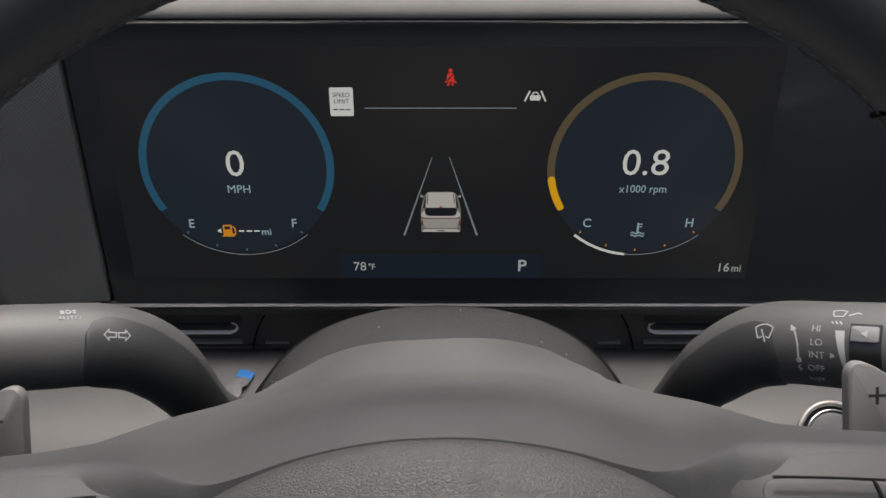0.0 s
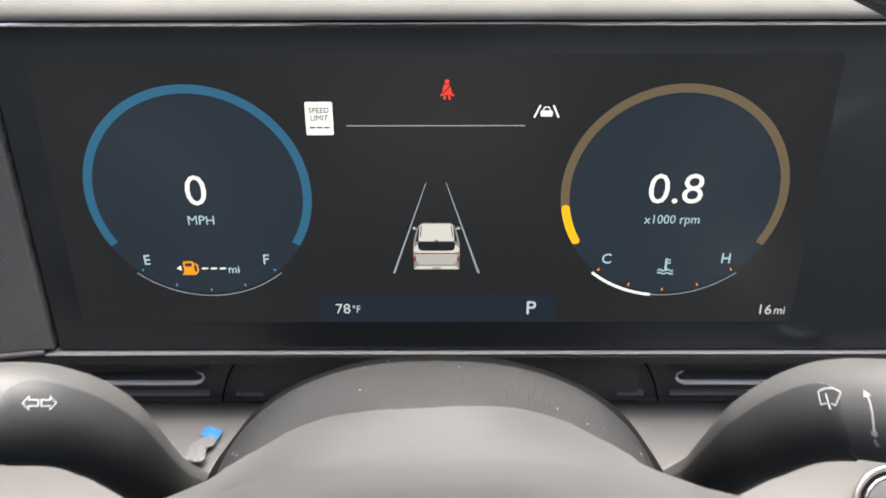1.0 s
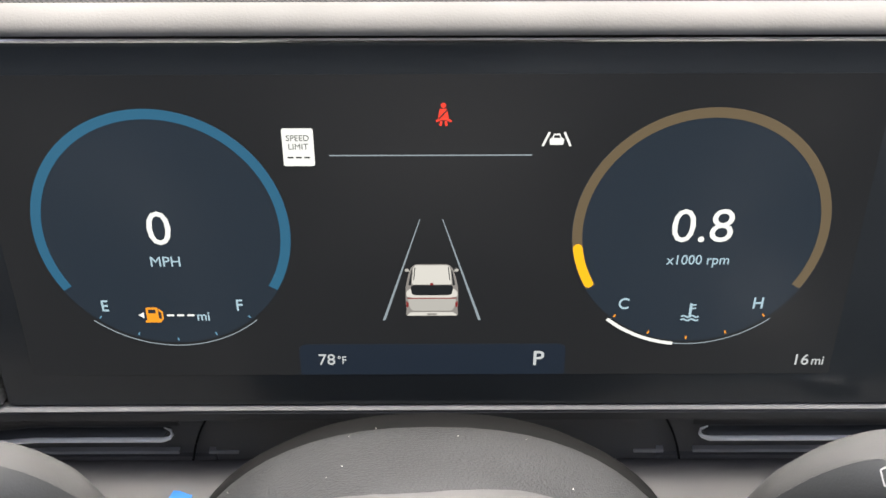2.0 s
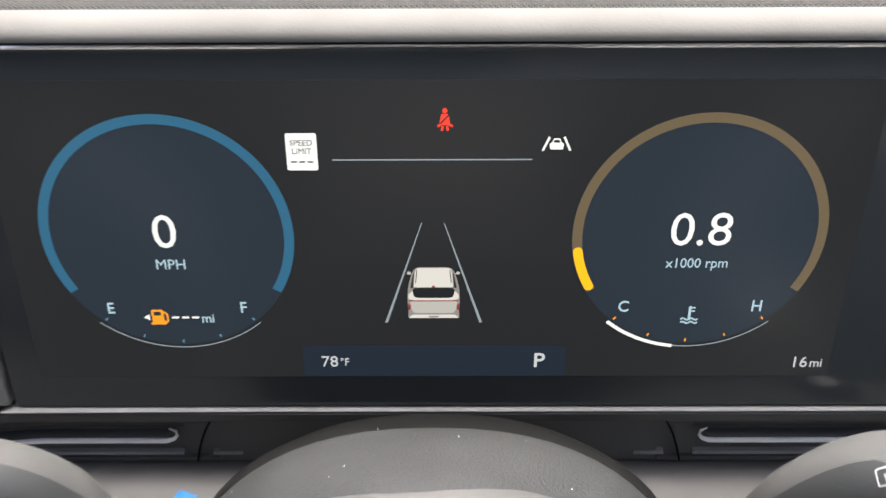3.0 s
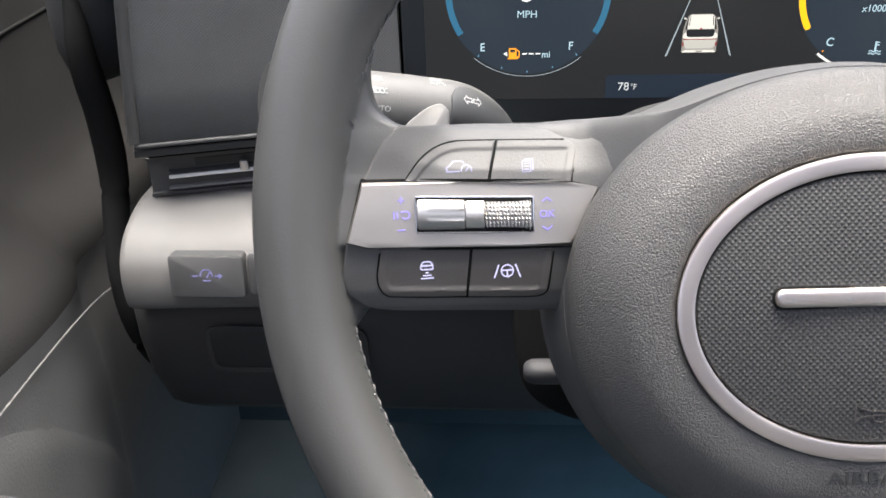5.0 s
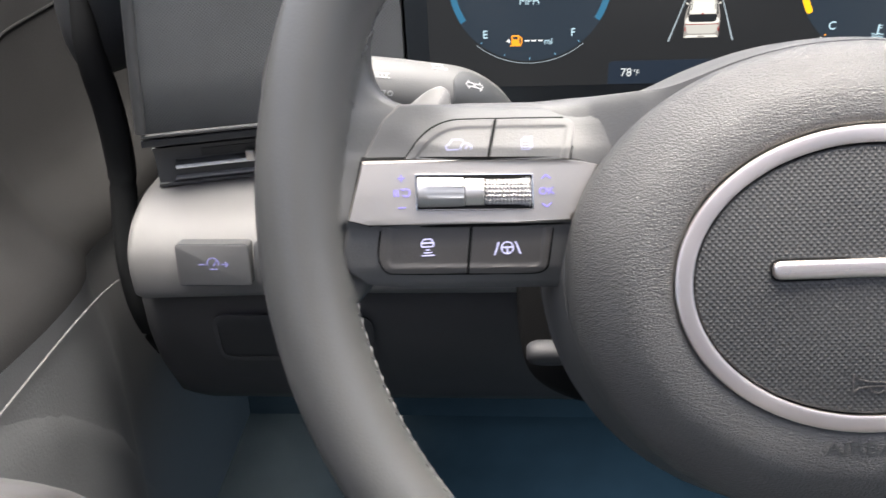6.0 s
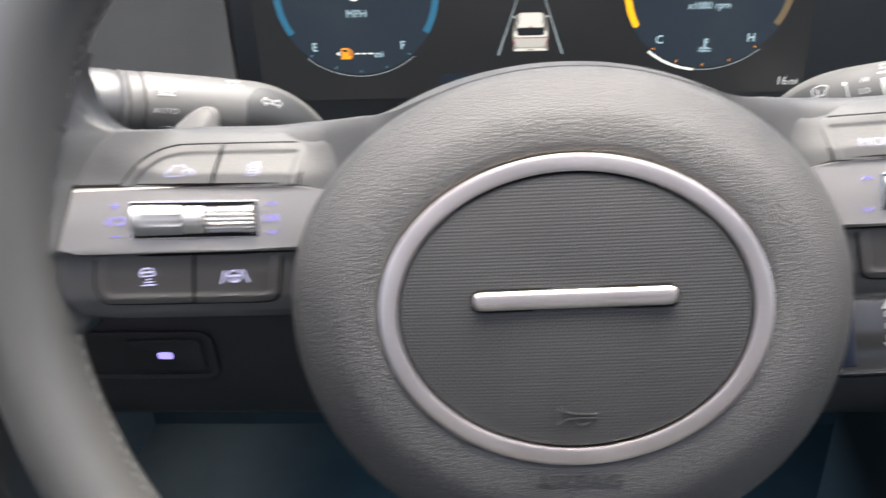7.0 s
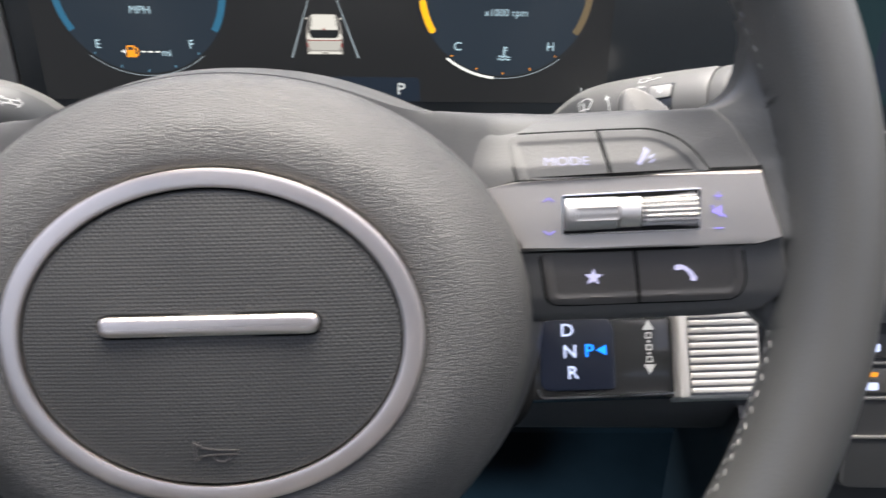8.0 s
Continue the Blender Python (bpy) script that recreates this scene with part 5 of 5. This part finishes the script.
        pr(scaled(join(stroke([(-3.2, 2.6), (-1.6, 2.6)], 0.5), stroke([(-3.2, 1.8), (-1.6, 1.8)], 0.5), stroke([(-3.2, 1.0), (-1.6, 1.0)], 0.5), stroke(circle(0, 1.8, 1.0, n=14), 0.45, closed=True), stroke([(1.8, 2.6), (3.2, 2.6)], 0.45), stroke([(1.8, 1.0), (3.2, 1.0)], 0.45), stroke([(2.5, 2.8), (2.5, 0.8)], 0.45, 0.02), words("AUTO", 1.9, 0, -1.6, 1.25, 0.0, bold=-0.01)), 0.86), (-134.0, 267.4, 624.8))
    else:
        pr(join(stroke([(-3.6, 2.4), (-2.4, -1.4)], 0.42), stroke([(3.6, 2.4), (2.2, -1.4)], 0.42), stroke(circle(0, -2.4, 6.0, 127, 53, 12), 0.42, 0.02), stroke([(-2.4, -1.4), (-0.6, -0.9)], 0.42, 0.02), stroke([(2.2, -1.4), (0.8, -0.9)], 0.42, 0.02), stroke([(0.5, -2.6), (-1.0, 1.8)], 0.5, 0.04)), (119.0, 271.8, 613.2), 0.7)
        for txt, x, a in (("HI", 132.0, (261.3, 623.0)), ("LO", 131.4, (257.9, 619.6)), ("INT", 131.4, (255.8, 615.8)), ("OFF", 132.1, (255.0, 610.9)), ("MIST", 133.9, (255.8, 605.9))):
            pr(words(txt, 2.4 if txt != "MIST" else 1.9, 0, 0, 1.02, bold=-0.006), (x, *a))
        pr(prism([Vector((-0.8, 1.0)), Vector((-0.8, -1.0)), Vector((0.9, 0))], 0, 0.12), (135.3, 252.3, 617.9))
        pr(join(stroke([(-2.4, 7.6), (-1.0, 5.0), (-0.1, 1.6), (0.0, -3.0)], 0.55), prism([Vector((-3.3, 8.6)), Vector((-3.0, 6.2)), Vector((-0.9, 7.2))], 0.02, 0.16), prism(circle(0, -4.0, 1.0, n=14), 0, 0.14), stroke([(0.2, -5.8), (-0.6, -7.0), (0.4, -7.6), (-0.4, -8.6)], 0.45)), (126.9, 260.8, 614.8))
        pr(loft([[Vector((x, y, z)) for x, z in ((-2.4 + 3.4 * k, 0), (-2.4 + 3.4 * k, 0.12), (0.9 + 0.7 * k, 0.12), (0.9 + 0.7 * k, 0))] for k, y in [(i / 10, 8.0 - 1.7 * i) for i in range(11)]]), (138.9, 252.3, 619.2))
        pr(join(*[stroke([(x, 0.5), (x + 0.9, -0.5)], 0.45) for x in (-2.0, -0.6, 0.8)]), (137.3, 258.6, 627.2))
        pr(join(stroke([(-2.4, 1.4), (-1.6, -1.2)], 0.4), stroke([(2.4, 1.4), (1.6, -1.2)], 0.4), stroke([(-2.4, 1.4), (0, 2.0), (2.4, 1.4)], 0.4, 0.02), stroke([(-1.6, -1.2), (1.6, -1.2)], 0.4, 0.02), stroke([(3.4, -0.6), (6.4, 0.8), (7.4, 0.2)], 0.5)), (138.8, 261.7, 629.1))
        win = part("slider_window", stalk_map(fine_rect(10.6, 19.5), s, (144.6, 248.2, 622.5), 0.25), GLOSS, st, "black window in the stem")
        part("slider", stalk_map(shift(prism(rect(0, 0, 9.0, 5.2, 0.8), 0.0, 1.1, 0.3), 0, 6.0), s, (144.6, 248.2, 622.5), 0.35), RIDGE, win, "small grey slider")
        pr(shift(prism([Vector((-1.2, 0)), Vector((0.9, -1.2)), Vector((0.9, 1.2))], 0, 0.12), 0, 6.0), (144.6, 248.2, 622.5), 1.5)


def fine_rect(w, h, n=12):
    """A thin plate in short steps, to bend round a stem."""
    return loft([[Vector(q) for q in ((-w / 2, y, -0.6), (-w / 2 + 0.2, y, 0.15), (w / 2 - 0.2, y, 0.15), (w / 2, y, -0.6))] for y in [h * (i / n - 0.5) for i in range(n + 1)]])


def scaled(bm, k):
    for v in bm.verts:
        v.co.x *= k
        v.co.y *= k
    return bm


def shift(bm, dx, dy):
    bmesh.ops.translate(bm, verts=bm.verts, vec=(dx, dy, 0))
    return bm


build_stalk(-1)
build_stalk(1)

# ---- gear selector on the column ----


def build_selector():
    t = radians(34)
    F = GROW @ axes((0.140, 0.213, 0.5365), (1, 0, 0), (0, math.sin(t), math.cos(t)), (0, -math.cos(t), math.sin(t))) @ pose(0, 0, 0, 0, 0, 2.2)
    g = thing("gear_selector", "black column gear selector with lit letters and a ribbed grey knob", "gear selector", m=F)
    body = loft([[Vector((x, y * k, z * k)) for y, z in [(12.5, -3), (11, -0.6), (9, 0), (-17, 0), (-19.5, -0.8), (-21, -4), (-19, -22), (0, -30), (12, -22)]] for x, k in ((-75, 0.95), (-46, 1.0), (12, 1.0), (14, 0.97))])
    part("barrel", body, GLOSS, g, "black barrel", F)
    # Faint blue emission puts the lit P's spill into the whole window.
    face = part("letter_window", prism(rounded([(-43.0, -16.0), (-13.4, -16.0), (-13.4, 12.2), (-43.0, 12.2)], [4.5, 2.0, 5.5, 5.5], 6), -0.2, 0.9, 0.4), G_GEARWINDOW, g, "dark window with the glow of the blue letter put in", F)
    part("window_edge", stroke(rounded([(-44.2, 4), (-44.2, -18.8), (-12.0, -18.8), (12.6, -18.4)], [0, 3.4, 0, 0], 5)[6:], 0.9, 0.0, 0.7), CHROME, g, "bright lower edge", F)
    for ch, y in (("D", 8.0), ("N", -0.5), ("R", -8.9)):
        part("letter", words(ch, 5.0, -32.0 + (8.0 - y) * 0.1, y, 1.05, 0, 0.95, 0.12, 0.01), G_GEARWHITE, face, "", F)
    part("letter", join(words("P", 5.0, -23.4, -0.4, 1.05, 0, 0.95, 0.12, 0.01), prism([Vector(p) for p in ((-20.6, -0.4), (-16.6, -2.5), (-16.6, 1.7))], 0.95, 1.07)), G_GEARBLUE, face, "glowing blue letter and pointer", F)
    part("arrow_print", join(prism([Vector(p) for p in ((-1.6, 7.0), (3.2, 7.0), (0.8, 11.0))], 0.0, 0.2), prism([Vector(p) for p in ((-1.6, -6.8), (0.8, -10.8), (3.2, -6.8))], 0.0, 0.2), *[stroke(rect(0.8, y, 2.1, h, 0.2), 0.5, 0, 0.2, True) for y, h in ((4.8, 2.0), (0.0, 2.0), (-4.8, 2.0))], *[prism(circle(0.8, y, 0.6, n=10), 0, 0.2) for y in (2.4, -2.4)]), PRINT, g, "pale arrows", F)
    # knob
    prof = [(14, 1.2), (15, 3), (15, 5.0), (14, 6.2), (-19, 6.2), (-20.5, 5.2), (-21, 3.4), (-23, -8), (-18, -20), (0, -26), (13, -18), (15, -6)]
    kb = loft([[Vector((x, y * k, z * k)) for y, z in prof] for x, k in ((10.2, 0.95), (11.2, 1.0), (41, 1.0), (43, 0.93))])
    knob = part("knob", kb, KNOBGREY, g, "warm grey ribbed knob", F)
    part("knob_flange", prism(rect(12.4, -2.4, 3.4, 34.5, 0.6), 5.8, 7.6, 0.4), KNOBGREY, knob, "", F)
    for i in range(11):
        y = 12.2 - i * 2.95
        part("rib", prism(rect(28.6, y, 27, 2.0, 0.6), 6.0, 7.6, 0.45), KNOBGREY, knob, "", F)
        part("groove", prism(rect(28.6, y - 1.48, 27, 0.9), 6.0, 6.75), KNOB, knob, "", F)


build_selector()

# ---- start button ----


def build_start():
    t = radians(42)
    F = GROW @ axes((0.1785, 0.3155, 0.5265), (1, 0, 0), (0, math.sin(t), math.cos(t)), (0, -math.cos(t), math.sin(t)))
    b = thing("start_button", "round satin grey engine start button in chrome rings", "button", m=F)
    for nm, r, w, z, mat in (("outer_ring", 15.4, 2.6, 1.2, SILVER), ("inner_ring", 12.2, 1.0, 1.6, CHROME)):
        rings = []
        for a in range(12):
            ph = 2 * math.pi * a / 12
            rings.append(oval(r + w / 2 * math.cos(ph), r + w / 2 * math.cos(ph), 0, 0, z + 0.9 * math.sin(ph), 64))
        part(nm, loft(rings + [rings[0]], caps=False), mat, b, "", F)
    part("collar", prism(circle(0, 0, 14, n=48), -6, 0.9), GAP, b, "", F)
    cap = part("cap", loft([oval(r, r, 0, 0, z, 48) for r, z in ((11.4, -2), (11.4, 1.0), (10.9, 1.6), (9.5, 1.9), (5, 2.1), (0.2, 2.15))]), KNOB, b, "satin grey cap", F)
    part("lettering", words("ENGINE", 1.9, 0, 1.4, 1.15, 0, 2.1, 0.12, 0.01), G_GEARWHITE, cap, "", F)
    part("lettering", words("START", 1.9, 0, -2.2, 1.15, 0, 2.1, 0.12, 0.01), G_GEARWHITE, cap, "", F)
    part("lettering", words("STOP", 1.9, 0, -5.6, 1.15, 0, 2.0, 0.12, 0.01), G_GEARWHITE, cap, "", F)


build_start()

# ---- switches on the brushed panel, knee switch, small things ----


def build_switches():
    for i, x in enumerate((-261.5, -218.5)):
        F = GROW @ axes((x * 0.001, 0.2992 + 0.0002 * dash_bend(x - 16), 0.5105), (1, 0, 0), (0, 0.17, 0.985), (0, -0.985, 0.17))
        s = thing("dash_switch", "flat grey push switch with a dim violet symbol", "switch", m=F, group="lower dash switches")
        part("gap_frame", prism(rect(0, 0, 40.6, 24.2, 2.5), -8, 0.5), VENT, s, "", F)
        part("push_plate", prism(rect(0, 0, 39.8, 23.4, 2.2), -8, 0.9, 0.4), PLATE, s, "", F)
        part("symbol", join(stroke(circle(0, 1.0, 3.2, 200, -20, 16), 0.7, 0.85), stroke([(-8, 0.5), (-4.4, 0.5)], 0.7, 0.85), stroke([(4.4, 0.5), (8, 0.5)], 0.7, 0.85), stroke([(6.4, 2.0), (8.4, 0.5), (6.4, -1.0)], 0.6, 0.87), stroke([(0, -0.6), (2.0, 2.4)], 0.7, 0.87), stroke([(-2.2, -2.2), (2.2, -2.2)], 0.7, 0.85)), G_DIM, s, "dim violet symbol", F)
    # switch pocket in the knee panel
    F = GROW @ axes((-0.228, 0.3105, 0.452), (1, 0, 0), (0, -0.10, 0.995), (0, -0.995, -0.10))
    k = thing("knee_switch", "black recessed switch block with a violet lamp", "switch", m=F)
    part("surround", stroke(rect(0, -1, 92, 32, 8, 6), 3.0, 0.0, 1.0, True), KNEE, k, "rounded surround", F)
    part("recess", prism(rect(0, 0, 90, 28, 5), -1, 0.3), DARK, k, "", F)
    part("push_plate", prism(rect(19, 0, 44, 22, 3), 0.5, 2.2, 0.6), DARK, k, "", F)
    part("lamp", prism(rounded([(14.5, -2.2), (23.5, -2.2), (23.5, 2.8), (14.5, 2.8)], 2.2), 2.1, 2.5, 0.1), G_VIOLET, k, "violet lamp", F)
    # tilt lever under the column
    lev = thing("column_lever", "grey steering column adjuster lever under the hub", "lever", (-0.08, 0.28, 0.47))
    part("handle", loft([[Vector((x, -48.6 + 5.2 * k * math.sin(t), -112 + 8.0 * k * math.cos(t))) for t in [2 * math.pi * i / 24 for i in range(24)]] for x, k in ((-95.4, 0.25), (-95.4, 0.5), (-94, 0.8), (-91.5, 0.97), (-87, 1.0), (-60, 0.9))]), KNEE, lev, "satin charcoal rounded handle", COLUMN)
    # pedal pads deep in the footwell
    for x, z, wd, h, nm, lb in ((-30, 250, 95, 50, "brake_pedal", "dark rubber brake pedal in the footwell"), (80, 240, 50, 110, "accelerator_pedal", "dark rubber accelerator pedal in the footwell")):
        F = axes((x * 0.001, 0.56, z * 0.001), (1, 0, 0), (0, 0.5, 0.866), (0, -0.866, 0.5))
        p = thing(nm, lb, "pedal", m=F)
        part("pad", prism(rect(0, 0, wd, h, 6), -8, 0, 2), DARK, p, "", F)
        part("arm", sweep_free([Vector((0, 10, -8)), Vector((0, 120, -40)), Vector((0, 200, -30))], 7), DARK, p, "", F)
    bar = thing("footwell_bracket", "small pale metal bracket deep in the footwell", "bracket", (-0.17, 0.45, 0.36))
    part("strip", prism(rect(-172, 372, 16, 5, 1), 0, 3, 0.5), SILVER, bar, "", axes((0, 0.44, 0), (1, 0, 0), (0, 0, 1), (0, -1, 0)))
    # film left on the new trim
    F = GROW @ axes((-0.0965, 0.3475, 0.5362), (0.985, 0.17, 0), (0.17 * -1, 0.985, 0.02), (0, -0.02, 1)) @ pose(0, 0, 0, 0, 0, -24)
    f = thing("protective_film", "scrap of creased clear film with a blue tab", "film", m=F)
    bm = bmesh.new()
    rng = random.Random(3)
    g = [[bm.verts.new((-4 + 8.0 * i / 8 + 0.8 * math.sin(j), -16 + 15.0 * j / 10, 0.35 + rng.uniform(0, 0.9))) for i in range(9)] for j in range(11)]
    for a, b in zip(g, g[1:]):
        for i in range(8):
            bm.faces.new((a[i], a[i + 1], b[i + 1], b[i]))
    part("clear_sheet", bm, FILM, f, "creased clear film", F)
    bm = bmesh.new()
    g = [[bm.verts.new((-3.6 + 8.0 * i / 6, -1.6 + 5.2 * j / 4, 0.9 + 0.5 * math.sin(i * 0.9) + 0.12 * j)) for i in range(7)] for j in range(5)]
    for a, b in zip(g, g[1:]):
        for i in range(6):
            bm.faces.new((a[i], a[i + 1], b[i + 1], b[i]))
    part("pull_tab", bm, TAPE, f, "blue pull tab", F)


build_switches()

# ---- centre console climate keys ----


def build_climate():
    F = GROW @ axes((0.330, 0.305, 0.455), (1, 0, 0), (0, 0.42, 0.907), (0, -0.907, 0.42))
    c = thing("climate_panel", "black climate control panel with silver rails and small lit keys", "control panel", m=F)
    part("plate", prism(rect(40, -10, 190, 110, 6), -30, 0, 1.5), DARK, c, "", F)
    for y in (4.5, -14.5, -36):
        part("rail", prism(rect(40, y, 186, 1.8, 0.6), -0.2, 1.6, 0.4), SILVER, c, "thin silver rail", F)
    for i in range(6):
        k = part("key", prism(rect(-36 + i * 29, -5, 26, 13, 2), -0.2, 1.8, 0.5), BUTTON, c, "", F)
        part("key_lamp", prism(rect(-41 + i * 29, -1.5, 7, 2.6, 1), 1.7, 2.0), G_ORANGE if i == 0 else G_CARDARK, k, "", F)
        part("key_symbol", prism(rect(-41 + i * 29, -8.0, 8, 4.2, 1), 1.7, 2.0), G_GEARWHITE, k, "", F)
        k = part("key", prism(rect(-36 + i * 29, 14, 26, 13, 2), -0.2, 1.8, 0.5), BUTTON, c, "", F)
        part("key_symbol", prism(rect(-41 + i * 29, 13.0, 8, 4.2, 1), 1.7, 2.0), G_GEARWHITE, k, "", F)
    con = thing("centre_console", "black centre console below the climate panel", "console", (0.35, 0.37, 0.06))
    part("body", extrude_x([(430, 60), (330, 60), (300, 300), (318, 400), (350, 420), (430, 420)], 235, 470), DARK, con, sharp=50)
    part("side_strip", extrude_x([(334, 60), (322, 60), (293, 300), (299, 302)], 235.5, 241), DARK, con, "raised charcoal edge strip")


build_climate()
